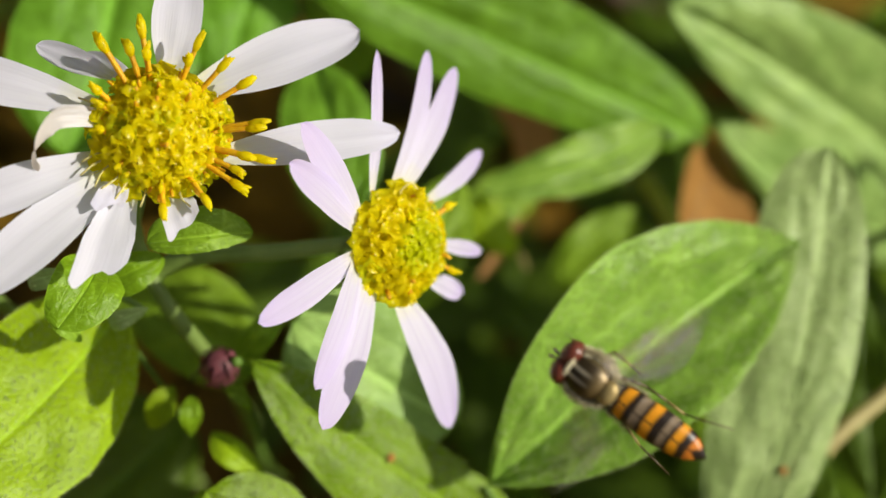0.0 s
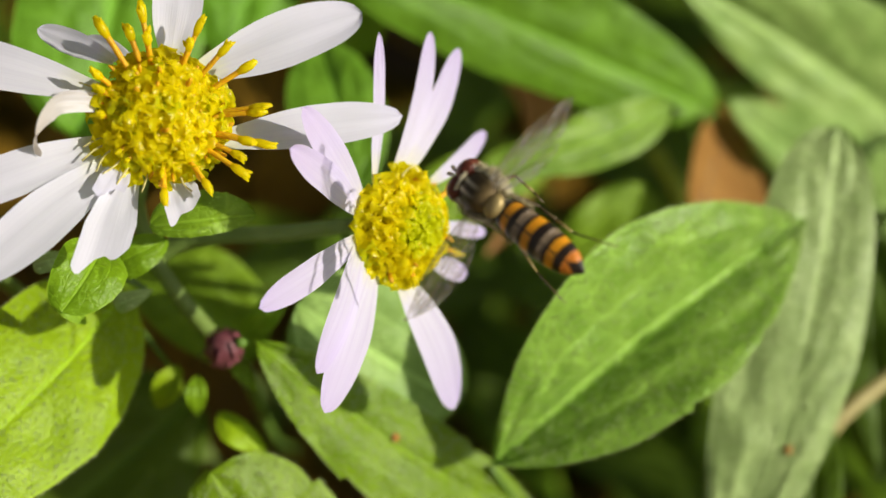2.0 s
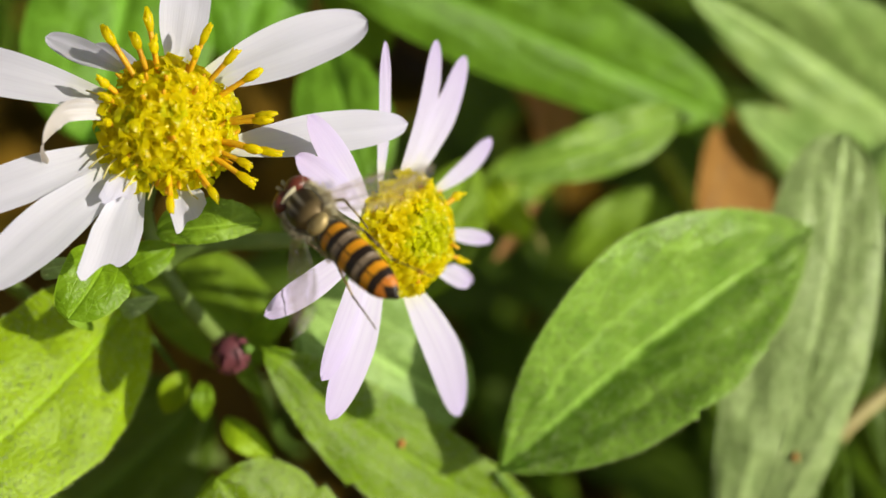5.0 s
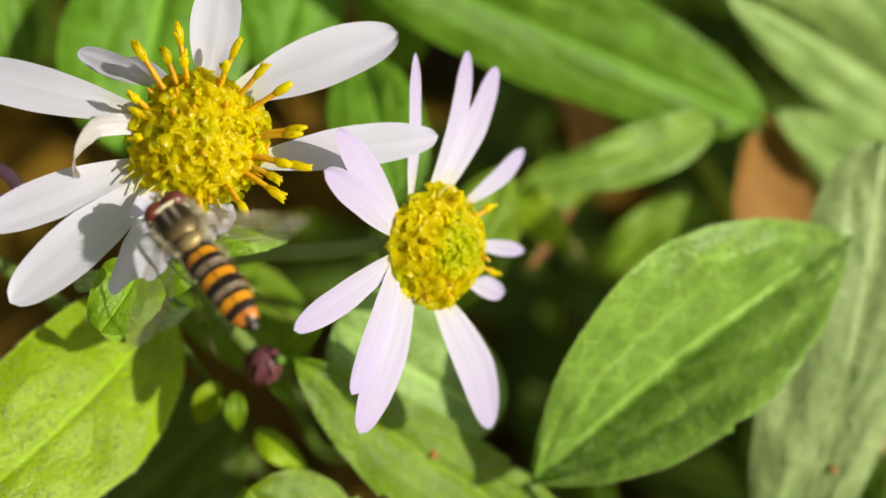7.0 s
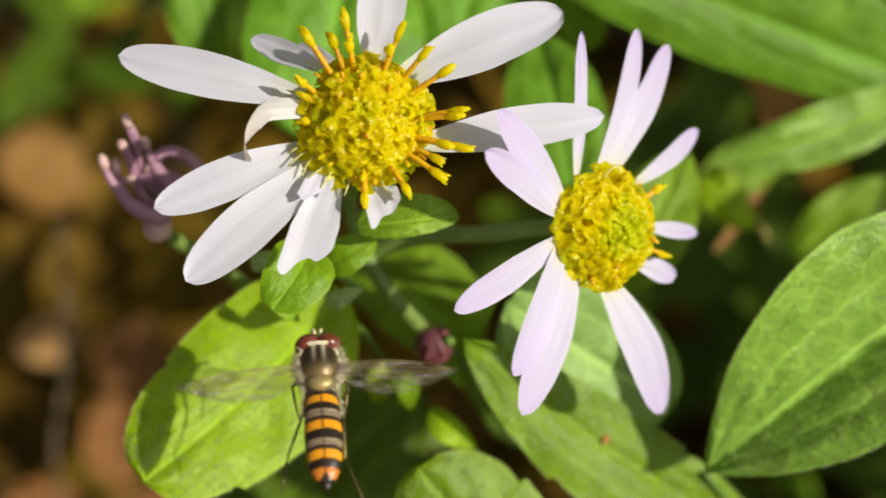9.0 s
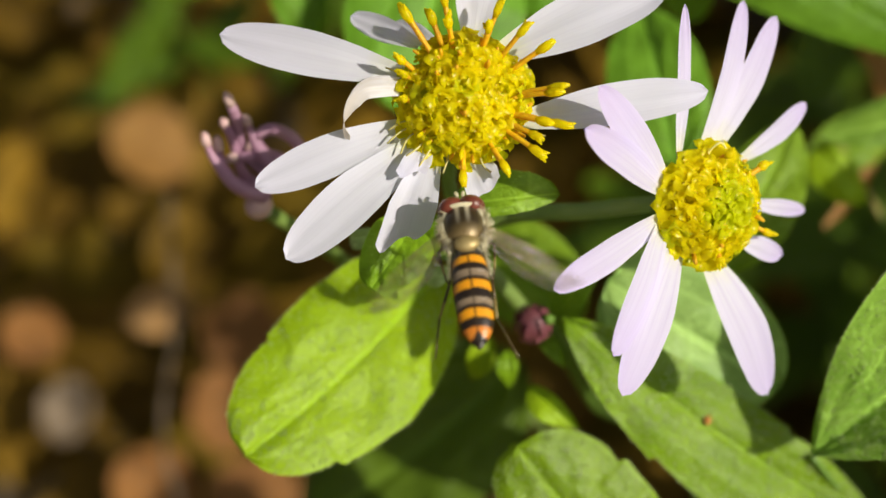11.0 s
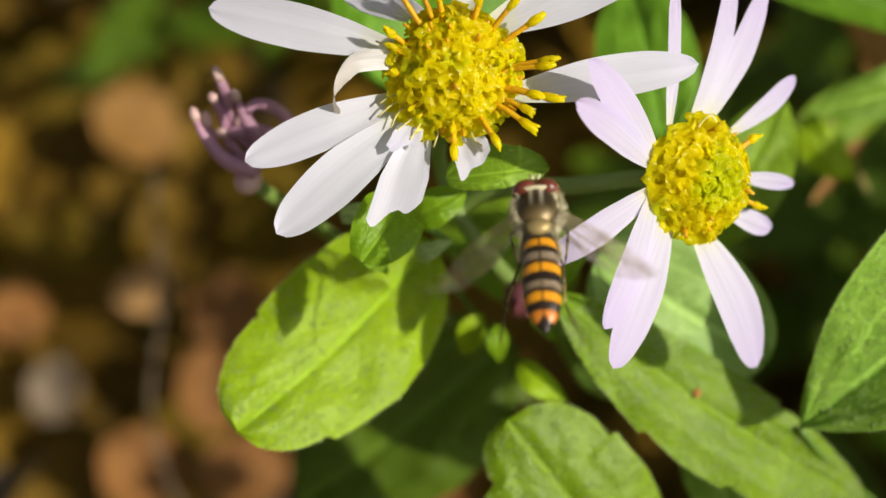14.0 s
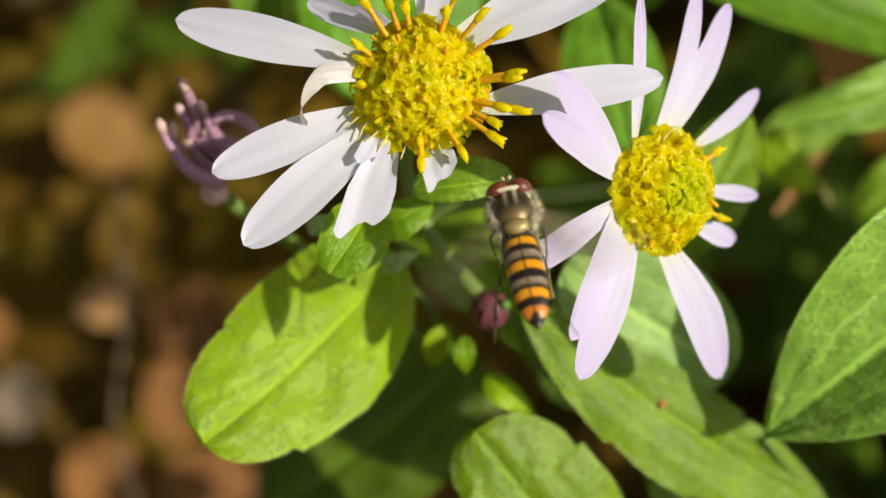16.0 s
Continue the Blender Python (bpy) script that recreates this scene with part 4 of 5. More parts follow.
            tube(fb, [foot, foot + lean * l * 0.6], [0.1 * MM, 0.12 * MM], 6, 1 if k % 3 else 0)
            tube(fb, [foot + lean * l * 0.6, foot + lean * l * 0.85, foot + lean * l + Vector((rng.uniform(-1, 1), rng.uniform(-1, 1), 0)) * 0.1 * MM], [0.12 * MM, 0.16 * MM, 0.05 * MM], 6, 0)
            part("stamen_column", fb, [FLORET, ANTHER], disc)
        for az, q in ((-155, 1.0), (-148, 1.05), (-140, 1.0), (-128, 1.02), (-118, 1.0), (160, 1.05), (-100, 1.05), (-70, 1.1), (-25, 1.2), (-32, 1.15)):
            a = radians(az)
            out = Vector((math.cos(a), math.sin(a), 0))
            foot = out * r * q + Vector((0, 0, 0.2 * MM))
            fb = bmesh.new()
            tube(fb, curve_points([foot - out * 0.4 * MM, foot + out * 0.5 * MM + Vector((0, 0, 0.35 * MM)), foot + out * rng.uniform(1.0, 1.6) * MM + Vector((rng.uniform(-0.4, 0.4) * MM, rng.uniform(-0.4, 0.4) * MM, 0.2 * MM))], 8), 0.065 * MM, 5)
            part("style", fb, STYLE, disc, "thin pale yellow thread-like style")
    else:
        fb = bmesh.new()
        tube(fb, curve_points([out_at(100, 0.8, r, dome, 0.1), out_at(104, 1.0, r, dome, 0.9), out_at(96, 1.16, r, dome, 1.5), out_at(86, 1.0, r, dome, 1.4), out_at(84, 0.86, r, dome, 0.6)], 20), 0.07 * MM, 6)
        part("style", fb, STYLE, disc, "curled pale yellow style at the rim")
    for az, reach, rise, foot_az, foot_reach, width, kind in petals:
        note = {"torn": "short petal with a torn end", "stub": "short folded petal"}.get(kind, "")
        petal(head, r, az, reach, rise, foot_az, foot_reach, width, kind, petal_mat, rng, note)
    for k in range(22):
        a = 2 * math.pi * k / 22 + rng.uniform(-0.1, 0.1)
        o2, s2 = Vector((math.cos(a), math.sin(a), 0)), Vector((-math.sin(a), math.cos(a), 0))
        bb = bmesh.new()
        tier = k % 2
        blade(bb, lambda u, v: o2 * (r * (0.35 + 0.5 * v + 0.12 * tier)) + s2 * (2 * u - 1) * 0.55 * MM * (1 - v ** 3) + Vector((0, 0, (-2.6 + 2.2 * v - 0.3 * tier) * MM + 0.2 * MM * (2 * u - 1) ** 2)), 6, 4)
        part("bract", bb, STEM, head)
    sb = bmesh.new()
    pts = curve_points([Vector((0, 0, -1.4 * MM)), Vector((0, 0, -4 * MM))] + [inv @ (Vector(p) * MM) for p in stalk], 20)
    tube(sb, pts, [(1.3 if i == 0 else 0.5 + 0.012 * i) * MM for i in range(20)], 8)
    part("stalk", sb, STEM, head)
    return head


LEFT_PETALS = [
    (166.5, 16.31, -0.50, 159.7, 4.71, 2.94, 'ray'),
    (-154.3, 14.10, 0.00, -153.0, 4.23, 2.75, 'ray'),
    (-134.6, 14.83, 0.00, -133.3, 4.59, 3.29, 'ray'),
    (-109.8, 9.74, 0.00, -115.7, 4.32, 2.90, 'torn'),
    (-120.0, 5.90, 0.80, -123.8, 4.06, 1.78, 'stub'),
    (-73.3, 6.18, 0.00, -74.8, 3.90, 2.32, 'torn'),
    (5.0, 15.35, -0.80, -13.4, 4.29, 2.77, 'ray'),
    (32.8, 14.82, -0.50, 51.5, 4.26, 3.70, 'ray'),
    (84.4, 10.79, -0.50, 84.1, 4.74, 3.18, 'ray'),
    (142.4, 9.74, -2.50, 133.6, 5.46, 1.65, 'ray'),
    (131.0, 7.54, -2.80, 121.0, 4.51, 1.36, 'ray'),
]
LEFT_STAMENS = [
    (127.3, 6.80, 2.20),
    (113.9, 5.49, 2.40),
    (102.8, 6.95, 2.20),
    (102.8, 4.69, 2.60),
    (68.9, 6.35, 2.40),
    (69.2, 4.69, 2.40),
    (47.6, 5.97, 2.40),
    (30.5, 6.49, 2.40),
    (5.4, 6.63, 2.20),
    (1.7, 6.35, 2.20),
    (-15.7, 7.22, 2.00),
    (-17.7, 6.03, 2.20),
    (-27.5, 5.88, 1.60),
    (-35.3, 6.62, 1.60),
    (-56.7, 5.87, 1.60),
    (-85.5, 5.85, 1.80),
    (-170.7, 3.66, 2.20),
    (153.8, 4.51, 2.20),
    (164.9, 3.84, 2.20),
]
white_aster = aster('white aster flower with yellow disc and several torn petals', (-17.43, 49.65, 211.5), (0.238, -0.39, 0.889), (0.971, 0.096, -0.218), 3.65, 2.4, LEFT_PETALS, PETAL_WHITE, LEFT_STAMENS, 130, 5, True, [(-21.56, 51.52, 200.6), (-20.88, 49.2, 197.02), (-19.71, 47.92, 194.17), (-17.89, 47.04, 189.65), (-17.26, 48.02, 184.48), (-20.6, 60.12, 155.84), (-37.65, 112.79, 46.22)])
curled_petal(white_aster, [(-3.3, 0.5, 0.0), (-3.84, 0.5, 0.6), (-4.85, 0.26, 1.75), (-5.92, -0.13, 2.33), (-6.76, -1.15, 2.09), (-7.14, -2.11, 1.24), (-7.11, -2.8, 0.23)], 1.45, PETAL_BROWN, 'curled petal browning at its edge')
RIGHT_PETALS = [
    (144.1, 12.24, 1.20, 155.9, 4.00, 2.41, 'ray'),
    (157.5, 12.20, 1.60, 163.3, 4.02, 2.23, 'ray'),
    (99.5, 12.85, 0.00, 119.8, 4.27, 1.15, 'ray'),
    (76.3, 13.67, -0.30, 90.1, 4.09, 1.88, 'ray'),
    (63.1, 13.95, -0.30, 73.5, 4.32, 2.19, 'ray'),
    (35.2, 11.66, -0.60, 39.9, 5.22, 1.55, 'ray'),
    (-3.5, 9.66, -0.80, -1.2, 4.79, 1.17, 'ray'),
    (-26.0, 8.37, -0.80, -33.5, 4.81, 1.56, 'ray'),
    (-64.6, 14.43, -0.60, -80.9, 3.99, 3.33, 'ray'),
    (-121.7, 13.76, 0.20, -131.2, 3.71, 2.85, 'ray'),
    (-133.3, 12.42, 0.90, -158.5, 4.03, 2.29, 'ray'),
    (-159.4, 13.64, 0.60, -166.5, 3.96, 2.06, 'ray'),
]
RIGHT_STAMENS = [
    (33.9, 4.90, 1.20),
    (-23.7, 5.22, 1.00),
    (91.2, 3.34, 2.20),
    (-89.5, 3.75, 1.20),
]
aster('pale lilac aster flower with fresh yellow disc', (-2.95, 48.06, 202.09), (0.755, -0.376, 0.538), (0.656, 0.433, -0.618), 3.43, 2.0, RIGHT_PETALS, PETAL_LILAC, RIGHT_STAMENS, 115, 9, False, [(-6.68, 51.69, 196.81), (-9.04, 51.03, 197.33), (-12.16, 50.28, 197.78), (-16.16, 50.18, 197.71), (-19.33, 50.14, 196.7), (-21.02, 49.69, 195.41)])


# ---- buds ----
def purple_bud():
    ob = thing("flower_bud", "small purple closed aster bud where the stems meet", "flower bud")
    c = Vector((-16.13, 44.42, 191.72)) * MM
    bm = bmesh.new()
    ball(bm, c, (1.3 * MM, 1.3 * MM, 1.35 * MM), 20, 14)
    core = part("bud_core", bm, BUD_PURPLE, ob)
    rng = random.Random(3)
    for k in range(14):
        a, h = 2 * math.pi * k / 7 + (0.4 if k > 6 else 0), (-0.5 if k < 7 else 0.25)
        out = Vector((math.cos(a), math.sin(a), 0))
        sd = Vector((-math.sin(a), math.cos(a), 0))
        bb = bmesh.new()
        blade(bb, lambda u, v: c + out * (1.36 - 0.6 * v * v + 0.04 * (k % 2)) * MM + sd * (2 * u - 1) * 0.55 * (1 - v ** 2.5) * MM + Vector((0, 0, (h + 1.2 * v) * MM)), 6, 4)
        part("bract", bb, BUD_PURPLE, ob)


purple_bud()


def wilted_flower():
    ob = thing("wilted_flower", "wilted purple aster head with curled pink-tipped petals", "flower")
    pts = [Vector(p) * MM for p in [(-35.16, 48.17, 201.57), (-34.29, 48.45, 202.39), (-36.04, 48.4, 203.95), (-37.25, 49.36, 205.9), (-37.6, 50.38, 207.58), (-34.51, 48.76, 201.68), (-36.01, 48.64, 203.11), (-36.98, 49.54, 204.94), (-37.08, 50.74, 206.63), (-34.38, 49.14, 201.85), (-36.26, 50.02, 203.03), (-36.05, 50.86, 206.33), (-36.4, 51.46, 207.77), (-33.6, 50.0, 202.06), (-35.79, 50.82, 204.29), (-35.38, 51.63, 207.51), (-35.42, 52.15, 209.75), (-32.04, 51.83, 202.56), (-32.66, 52.43, 204.09), (-33.67, 51.73, 205.98), (-35.43, 50.63, 205.01), (-33.09, 51.17, 202.55), (-34.08, 50.99, 203.77), (-35.16, 50.32, 204.74), (-36.85, 49.86, 205.08), (-33.27, 50.06, 202.95), (-34.25, 50.6, 204.57), (-34.7, 51.32, 206.12), (-34.87, 51.9, 207.47)]]
    foot = pts[0]
    bm = bmesh.new()
    ball(bm, foot, (1.05 * MM, 1.05 * MM, 1.0 * MM), 16, 10)
    part("calyx", bm, WILT_TIP, ob)
    for k in range((len(pts) - 1) // 4):
        way = curve_points(pts[1 + 4 * k:5 + 4 * k], 18)
        pb = bmesh.new()
        tube(pb, way[:15], [MM * (0.62 - 0.022 * i + 0.07 * math.sin(i / 3.0 + k)) for i in range(15)], 9, 0)
        tube(pb, way[14:], [0.34 * MM, 0.38 * MM, 0.36 * MM, 0.15 * MM], 8, 1)
        part("rolled_petal", pb, [WILT_PURPLE, WILT_TIP], ob)
    sb = bmesh.new()
    tube(sb, curve_points([foot, foot + Vector((2, 3, -14)) * MM, foot + Vector((8, 8, -50)) * MM, foot + Vector((12, 8, -85)) * MM], 16), 0.6 * MM, 8)
    part("stalk", sb, STEM, ob)


wilted_flower()

twig([(-102.8, 106.48, 116.33), (-97.56, 85.76, 111.33), (-91.87, 56.88, 101.03), (-91.31, 45.89, 0.0)], 0.5, 'thin grey-brown dead stem standing in the litter')
twig([(30.94, 44.28, 162.57), (35.04, 50.37, 166.5), (42.05, 55.9, 167.11)], 0.8, 'dry straw-coloured stem among the leaves', STEM_PALE, 'dry_stem', 'stem')
twig([(23.31, 90.05, 156.56), (25.95, 86.26, 154.0), (30.7, 82.52, 146.61)], 1.0, 'fresh yellow-green stem among the leaves', STEM_LIME, 'green_stem', 'stem')
bright_leaf(pose(0.0276, 0.0794, 0.1666, 0, 50, -30) @ Matrix.Diagonal((0.5, 0.36, 0.3, 1)), 'orange-brown dead leaf caught among the aster stems', DEAD)
bright_leaf(pose(0.0061, 0.0738, 0.1655, 30, 40, -20) @ Matrix.Diagonal((0.05, 0.22, 0.1, 1)), 'narrow scrap of tan dead leaf between the stems', DEAD_TAN)
bright_leaf(pose(0.0068, 0.0983, 0.1566, 20, 40, 30) @ Matrix.Scale(0.5, 4), 'brown dead leaf caught behind the flower', DEAD, 1)
twig([(3.83, 78.93, 168.86), (6.35, 75.81, 166.74), (8.97, 74.37, 159.97)], 0.22, 'short dry straw among the leaves', STEM_PALE, 'dry_stem', 'stem')
# lighter than the litter: part of its sun fleck is in the colour
bright_leaf(pose(-0.1766, 0.1825, 0.026, 4, 46, -10) @ pose(0, 0, 0, 0, 0, 95) @ Matrix.Diagonal((0.82, 0.6, 0.26, 1)), 'sunlit orange-brown dead leaf on the litter', DEAD, 0)
bright_leaf(pose(-0.1574, 0.1313, 0.026, 4, 45, -10) @ pose(0, 0, 0, 0, 0, 135) @ Matrix.Diagonal((0.57, 0.40, 0.17, 1)), 'pale tan dead leaf on the litter', DEAD_TAN, 1)
bright_leaf(pose(-0.1339, 0.1265, 0.026, 4, 44, -10) @ pose(0, 0, 0, 0, 0, 175) @ Matrix.Diagonal((0.71, 0.50, 0.22, 1)), 'rust-brown dead leaf lying on the litter', DEAD_RUST, 2)
bright_leaf(pose(-0.1323, 0.1056, 0.026, 4, 43, -10) @ pose(0, 0, 0, 0, 0, 215) @ Matrix.Diagonal((0.69, 0.48, 0.21, 1)), 'rust-brown dead leaf lying on the litter', DEAD_RUST, 3)
bright_leaf(pose(-0.1441, 0.0852, 0.026, 4, 42, -10) @ pose(0, 0, 0, 0, 0, 255) @ Matrix.Diagonal((0.71, 0.50, 0.22, 1)), 'rust-brown dead leaf lying on the litter', DEAD_RUST, 0)
bright_leaf(pose(-0.1188, 0.0864, 0.026, 4, 41, -10) @ pose(0, 0, 0, 0, 0, 295) @ Matrix.Diagonal((0.76, 0.53, 0.23, 1)), 'rust-brown dead leaf lying on the litter', DEAD_RUST, 1)
bright_leaf(pose(-0.0749, 0.0895, 0.026, 4, 40, -10) @ pose(0, 0, 0, 0, 0, 335) @ Matrix.Diagonal((0.76, 0.53, 0.23, 1)), 'rust-brown dead leaf lying on the litter', DEAD_RUST, 2)
bright_leaf(pose(-0.1740, 0.1034, 0.026, 4, 39, -10) @ pose(0, 0, 0, 0, 0, 15) @ Matrix.Diagonal((0.57, 0.40, 0.17, 1)), 'weathered grey dead leaf on the litter', DEAD_GREY, 3)
bright_leaf(pose(-0.1919, 0.1229, 0.026, 4, 38, -10) @ pose(0, 0, 0, 0, 0, 55) @ Matrix.Diagonal((0.57, 0.40, 0.17, 1)), 'rust-brown dead leaf lying on the litter', DEAD_RUST, 0)



# ---- hoverfly ----
def hoverfly():
    fly = thing("hoverfly", "hovering fly with bronze thorax and orange and black banded abdomen", "insect")
    rng = random.Random(21)
    bm = bmesh.new()
    ball(bm, (0, 0, 0), (1.3 * MM, 1.52 * MM, 1.15 * MM), 28, 18)
    part("thorax", bm, FLY_THORAX, fly, "bronze thorax with pale stripes")
    bm = bmesh.new()
    ball(bm, (0, -1.5 * MM, 0.5 * MM), (0.78 * MM, 0.55 * MM, 0.42 * MM), 18, 10)
    part("scutellum", bm, FLY_GOLD, fly, "shiny golden scutellum")
    # head
    bm = bmesh.new()
    ball(bm, (0, 1.12 * MM, 0.02 * MM), (1.42 * MM, 0.24 * MM, 1.04 * MM), 28, 14)
    ball(bm, (0, 1.62 * MM, -0.4 * MM), (0.32 * MM, 0.5 * MM, 0.6 * MM), 14, 10)
    head = part("head", bm, FLY_PALE, fly, "pale head between two large eyes")
    for sx in (-1, 1):
        bm = bmesh.new()
        ball(bm, (0.58 * sx * MM, 1.42 * MM, 0.08 * MM), (0.86 * MM, 0.66 * MM, 0.97 * MM), 24, 16, turn=pose(0, 0, 0, 0, 8 * sx, -14 * sx))
        part("eye", bm, FLY_EYE, head, "large glossy maroon compound eye")
        bm = bmesh.new()
        tube(bm, [(0.08 * sx * MM, 1.75 * MM, 0.2 * MM), (0.12 * sx * MM, 2.1 * MM, 0.35 * MM)], 0.05 * MM, 6)
        tube(bm, [(0.12 * sx * MM, 2.1 * MM, 0.35 * MM), (0.2 * sx * MM, 2.3 * MM, 0.42 * MM), (0.26 * sx * MM, 2.46 * MM, 0.45 * MM)], [0.08 * MM, 0.13 * MM, 0.09 * MM], 7)
        part("antenna", bm, FLY_PALE, head)
        bm = bmesh.new()
        ball(bm, (1.02 * sx * MM, 0.72 * MM, 0.42 * MM), (0.2 * MM, 0.42 * MM, 0.2 * MM), 10, 8, turn=pose(0, 0, 0, 0, 0, 22 * sx))
        ball(bm, (1.2 * sx * MM, 0.0, 0.4 * MM), (0.14 * MM, 0.4 * MM, 0.16 * MM), 10, 8)
        part("shoulder", bm, FLY_PALE, fly, "pale yellow shoulder knob")
    # abdomen: overlapping plates from waist to tail
    profile = [(-1.45, 0.66), (-1.9, 0.84), (-2.7, 0.98), (-3.6, 1.07), (-4.6, 1.1), (-5.6, 1.07), (-6.5, 0.95), (-7.1, 0.74), (-7.5, 0.46), (-7.75, 0.24), (-7.95, 0.08)]

    def half_width(y):
        for (y0, w0), (y1, w1) in zip(profile, profile[1:]):
            if y1 <= y <= y0:
                return w0 + (w1 - w0) * (y0 - y) / (y0 - y1)
        return 0.08

    sides = 36
    for name, y0, y1 in (("tergite", -1.45, -3.4), ("tergite", -3.38, -5.3), ("tergite", -5.28, -6.95), ("tergite", -6.93, -7.6), ("tail_tip", -7.58, -7.95)):
        bm = bmesh.new()
        rings = []
        n = max(3, round((y0 - y1) / 0.1))
        for k in range(n + 1):
            y = y0 + (y1 - y0) * k / n
            w = half_width(y) * (0.985 + 0.035 * k / n)
            z0 = -0.1 - 0.017 * (y + 1.45) ** 2
            rings.append([bm.verts.new(Vector((math.cos(a) * w, y, z0 + math.sin(a) * w * 0.6)) * MM) for a in (2 * math.pi * i / sides for i in range(sides))])
        for p, q in zip(rings, rings[1:]):
            for i in range(sides):
                bm.faces.new((p[i], p[(i + 1) % sides], q[(i + 1) % sides], q[i]))
        bm.faces.new(rings[0][::-1])
        bm.faces.new(rings[-1])
        bmesh.ops.recalc_face_normals(bm, faces=bm.faces)
        part(name, bm, FLY_BANDS, fly, "orange and black banded abdomen plate" if name == "tergite" else "glossy black tail tip")
    # pale fur on the flanks
    bm = bmesh.new()
    for k in range(1900):
        a, b = rng.uniform(-0.7, 0.42), rng.uniform(0, 2 * math.pi)
        d = Vector((math.cos(b) * math.cos(a), math.sin(b) * math.cos(a), math.sin(a)))
        if abs(d.x) < 0.5 and rng.random() < 0.8:
            continue
        p = Vector((d.x * 1.28, d.y * 1.5, d.z * 1.13)) * MM
        tube(bm, [p, p + (d + Vector((rng.uniform(-0.4, 0.4), rng.uniform(-0.7, 0.2), rng.uniform(-0.1, 0.6)))) * rng.uniform(0.22, 0.5) * MM], [0.034 * MM, 0.012 * MM], 3)
    for k in range(240):
        sx, y = rng.choice((-1, 1)), rng.uniform(-3.4, -1.3)
        p = Vector((sx * (0.8 + 0.08 * (-y - 1.3)), y, -0.15)) * MM
        tube(bm, [p, p + Vector((sx * rng.uniform(0.5, 1.0), rng.uniform(-0.6, 0.1), rng.uniform(-0.2, 0.5))).normalized() * rng.uniform(0.25, 0.5) * MM], [0.026 * MM, 0.008 * MM], 3)
    tagged(part("flank_fur", bm, FLY_PALE, fly, "pale yellow hairs on the flanks"), kind="stuff")
    for sx in (-1, 1):
        bm = bmesh.new()
        ball(bm, (1.12 * sx * MM, -0.75 * MM, 0.15 * MM), (0.32 * MM, 0.48 * MM, 0.22 * MM), 10, 8)
        ball(bm, (1.0 * sx * MM, -1.35 * MM, -0.1 * MM), (0.22 * MM, 0.3 * MM, 0.2 * MM), 10, 8)
        part("calypter", bm, FLY_PALE, fly)
        for name, pts in (
            ("fore_leg", [(0.6, 0.9, -0.8), (0.95, 1.6, -1.5), (0.7, 2.2, -2.0), (0.5, 2.0, -2.4)]),
            ("middle_leg", [(0.8, 0.0, -0.9), (1.7, -0.3, -1.6), (1.5, -1.6, -2.2), (1.3, -2.4, -2.5)]),
            ("hind_leg", [(0.7, -0.9, -0.9), (1.25, -3.0, -1.3), (1.2, -5.6, -1.5), (2.1, -8.3, -1.7)] if sx > 0 else [(0.7, -0.9, -0.9), (1.3, -2.9, -1.5), (2.1, -4.6, -2.3), (2.6, -6.9, -2.9)]),
        ):
            bm = bmesh.new()
            q = [Vector((x * sx, y, z)) * MM for x, y, z in pts]
            tube(bm, [q[0], q[0].lerp(q[1], 0.5), q[1]], [0.11 * MM, 0.12 * MM, 0.08 * MM], 7, 0)
            tube(bm, [q[1], q[1].lerp(q[2], 0.5)], [0.08 * MM, 0.085 * MM], 7, 0)
            tube(bm, [q[1].lerp(q[2], 0.5), q[2]], [0.085 * MM, 0.06 * MM], 7, 1)
            tube(bm, [q[2], q[2].lerp(q[3], 0.5), q[3]], [0.06 * MM, 0.05 * MM, 0.035 * MM], 6, 0)
            part(name, bm, [FLY_LEG, FLY_LEG_PALE], fly)
    wings = []
    for sx in (-1, 1):
        bm = bmesh.new()

        def edge(v):
            lead = 0.25 * math.sin(math.pi * v) - 0.5 * v ** 4
            trail = -0.25 - 2.35 * math.sin(math.pi * min(1, v * 0.92 + 0.06)) ** 0.75 * (1 if v < 0.97 else 0.6)
            return lead, min(trail, lead - 0.05)

        def on_wing(u, v):
            lead, trail = edge(v)
            return Vector((sx * 7.4 * v, lead + (trail - lead) * u, 0.10 * math.sin(u * 9 + v * 5) * v)) * MM

        blade(bm, on_wing, 24, 10)
        wing = part("wing", bm, FLY_WING, fly, "clear veined wing")
        for u0, u1, v0, v1 in ((0.0, 0.0, 0.0, 0.98), (0.12, 0.06, 0.02, 0.7), (0.2, 0.16, 0.05, 0.9), (0.3, 0.38, 0.05, 0.92), (0.4, 0.62, 0.05, 0.85), (0.5, 0.85, 0.05, 0.6), (0.2, 0.5, 0.45, 0.55), (0.16, 0.62, 0.8, 0.85)):
            vb = bmesh.new()
            tube(vb, [on_wing(u0 + (u1 - u0) * k / 10, v0 + (v1 - v0) * k / 10) for k in range(11)], 0.016 * MM, 4)
            part("vein", vb, FLY_LEG_PALE, wing)
        wings.append((sx, wing))
    return fly, wings


FLY, WINGS = hoverfly()


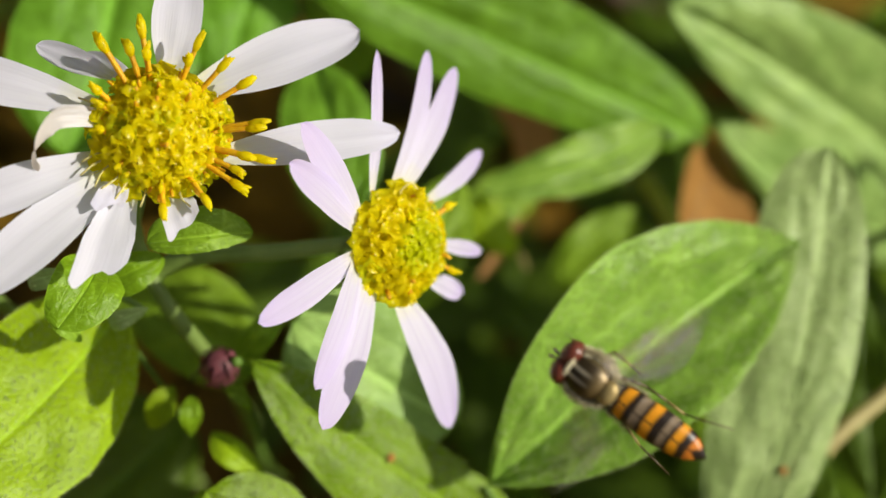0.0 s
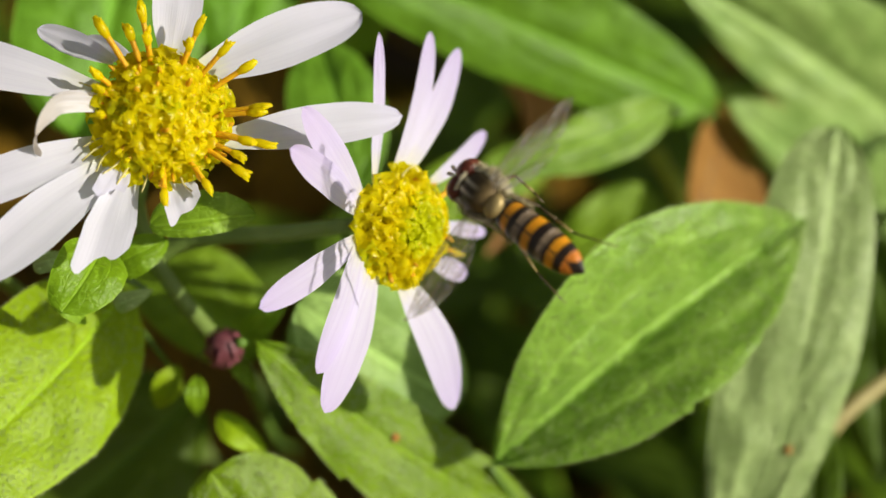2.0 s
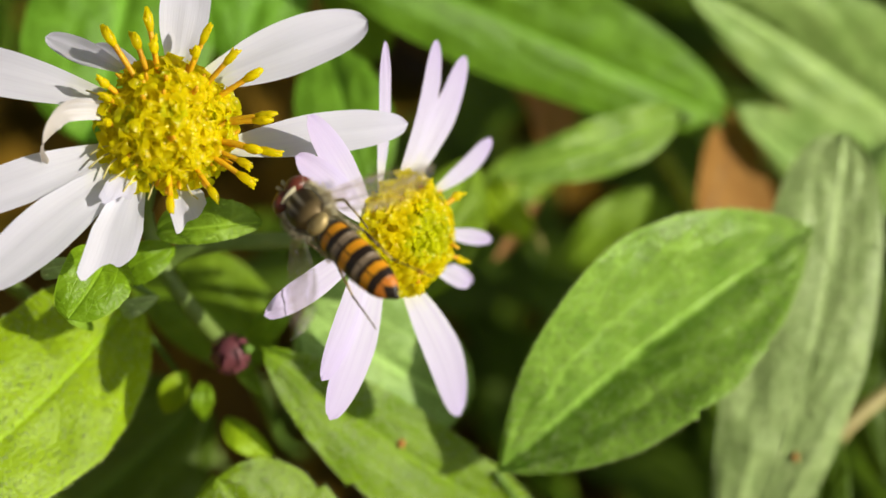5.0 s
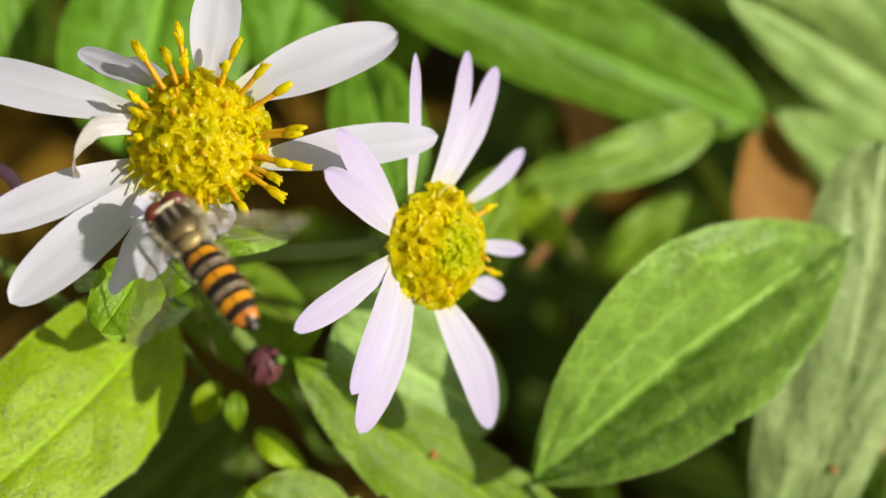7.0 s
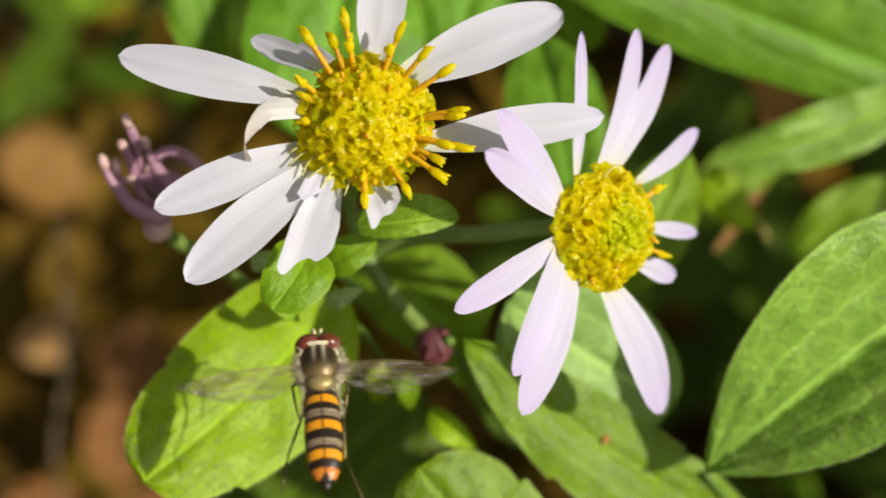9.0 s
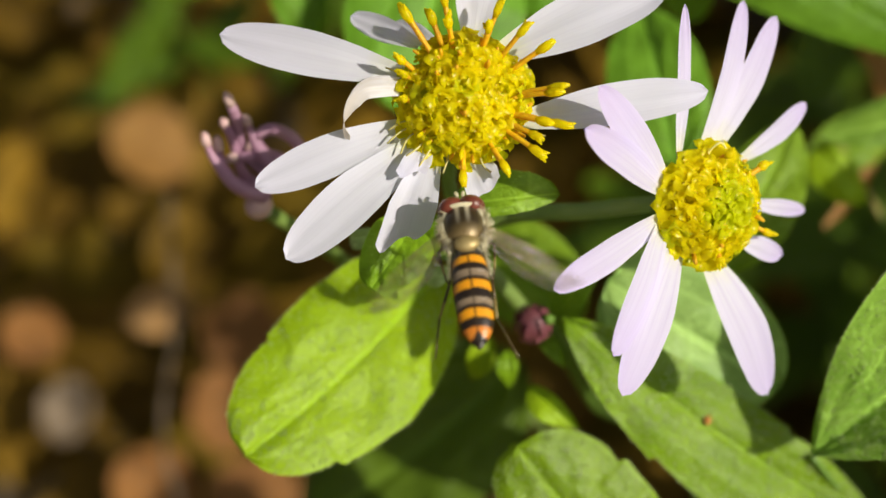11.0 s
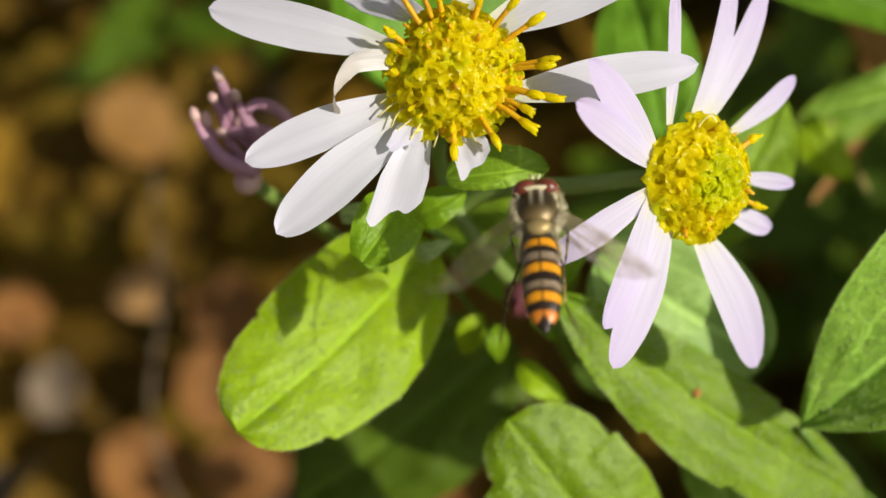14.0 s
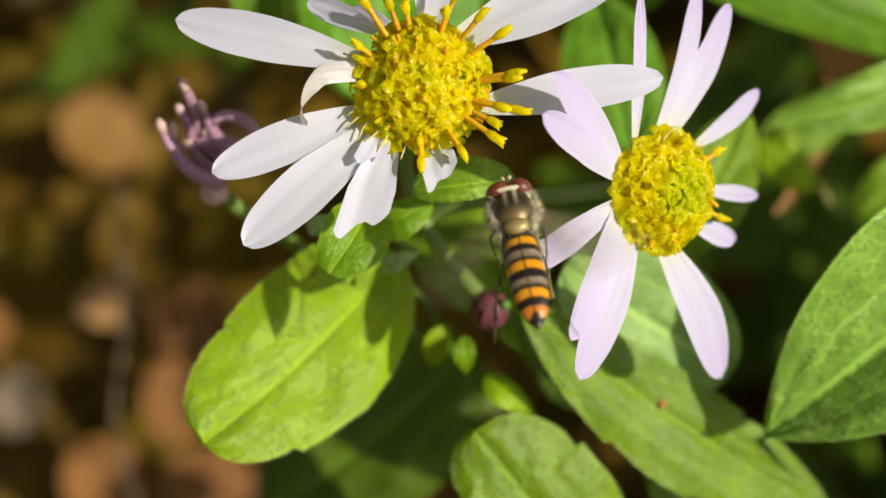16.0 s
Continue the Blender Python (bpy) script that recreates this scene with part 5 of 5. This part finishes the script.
# ---- what moves ----
def motions():
    """The hoverfly's flight and its wing beats."""
    flight = [
        (0.0, 0.00829, 0.03485, 0.20755, 10.6, -40.8, 45.4),
        (0.2, 0.00525, 0.03709, 0.20849, 12.9, -40.5, 46.2),
        (0.5, 0.00163, 0.03890, 0.20938, 29.3, -37.1, 39.7),
        (0.7, 0.00191, 0.03956, 0.20990, 31.5, -36.1, 36.1),
        (1.0, -0.00090, 0.04206, 0.21171, -0.8, -38.4, 39.0),
        (1.2, -0.00118, 0.04296, 0.21235, 7.7, -37.1, 37.0),
        (1.5, 0.00725, 0.04169, 0.21164, 5.2, -44.6, 50.0),
        (1.7, 0.00593, 0.04218, 0.21183, -6.1, -43.5, 50.4),
        (2.0, 0.00222, 0.04331, 0.21238, -9.5, -41.0, 47.0),
        (2.2, 0.00029, 0.04351, 0.21251, 42.9, -36.6, 34.4),
        (2.5, -0.00297, 0.04343, 0.21258, -3.9, -39.2, 43.5),
        (2.7, -0.00392, 0.04318, 0.21251, -5.8, -38.4, 46.2),
        (3.0, 0.00167, 0.04170, 0.21131, -8.7, -40.8, 52.6),
        (3.2, 0.00137, 0.04194, 0.21155, -5.7, -40.7, 48.7),
        (3.5, 0.00006, 0.04144, 0.21132, -9.2, -40.1, 46.8),
        (3.7, -0.00263, 0.04102, 0.21114, 0.8, -37.3, 43.0),
        (5.8, -0.00958, 0.04345, 0.21291, -8.3, -25.7, 41.4),
        (6.0, -0.01045, 0.04255, 0.21243, -7.8, -24.0, 40.7),
        (6.2, -0.01169, 0.04147, 0.21194, -7.4, -23.0, 45.4),
        (6.5, -0.01324, 0.04164, 0.21244, -6.6, -20.0, 47.4),
        (6.7, -0.01244, 0.04235, 0.21278, -6.4, -21.6, 46.6),
        (7.0, -0.01706, 0.04198, 0.21317, 2.9, -7.0, 38.3),
        (7.2, -0.01909, 0.04027, 0.21110, 3.6, 2.9, 27.2),
        (7.5, -0.01555, 0.03946, 0.21057, -2.9, 1.2, 24.0),
        (7.7, -0.01588, 0.03935, 0.21067, -3.1, 0.2, 24.3),
        (8.0, -0.01654, 0.03952, 0.21111, -1.5, 5.3, 15.7),
        (8.2, -0.01558, 0.03972, 0.21148, -1.8, 6.4, 15.0),
        (8.5, -0.01722, 0.04108, 0.21313, -1.2, 6.8, 19.6),
        (8.7, -0.02013, 0.04162, 0.21193, 48.2, 11.4, 16.8),
        (9.0, -0.01900, 0.03497, 0.20651, -4.3, 14.3, 13.8),
        (9.2, -0.01879, 0.03497, 0.20641, -4.3, 13.7, 14.8),
        (9.5, -0.01838, 0.03697, 0.20738, -3.2, 12.7, 15.8),
        (9.7, -0.01906, 0.03753, 0.20798, -2.7, 12.7, 16.7),
        (11.8, -0.01438, 0.04156, 0.21168, -3.6, 6.4, 15.9),
        (12.0, -0.01511, 0.04128, 0.21183, -4.9, 5.9, 17.7),
        (12.2, -0.01595, 0.04232, 0.21273, -4.4, 8.9, 15.5),
        (12.5, -0.01231, 0.03759, 0.20899, -5.3, 10.7, 9.9),
        (12.7, -0.00801, 0.03564, 0.20774, -10.6, 7.5, 9.2),
        (13.0, -0.00592, 0.03468, 0.20868, -10.6, 5.5, 10.0),
        (13.2, -0.00795, 0.03530, 0.20890, -8.4, 5.4, 13.2),
        (13.5, -0.01066, 0.03707, 0.20923, -7.5, 9.3, 9.6),
        (13.7, -0.01121, 0.03756, 0.20970, -6.8, 8.3, 11.1),
        (14.0, -0.01105, 0.04027, 0.21028, -6.0, 7.3, 10.5),
        (14.5, -0.01142, 0.04271, 0.21039, -6.8, 6.7, 11.7),
        (15.0, -0.01248, 0.04464, 0.21384, -0.7, 5.9, 14.5),
        (15.2, -0.01052, 0.04295, 0.21181, -2.2, 2.9, 15.8),
        (15.5, -0.01042, 0.04127, 0.21040, -7.3, 2.2, 16.5),
        (16.0, -0.01075, 0.04141, 0.20978, -5.0, 3.9, 17.3),
    ]
    walk(FLY, [(t, pose(x, y, z, a, b, c)) for t, x, y, z, a, b, c in flight])
    still = (1.5, 2.0, 3.73, 6.0, 9.0, 13.5)
    for sx, wing in WINGS:
        rows = []
        for k in range(0, 481):
            t = k / 30
            held = min(abs(t - s) for s in still) < 0.05
            beat = 10 if held else (46 if k % 2 else -38)
            rows.append((t, pose(1.1 * sx * MM, -0.2 * MM, 0.55 * MM, -12, -beat * sx, (13 - 0.15 * beat) * sx * -1 - (6 if t < 4 else 0))))
        walk(wing, rows)


motions()
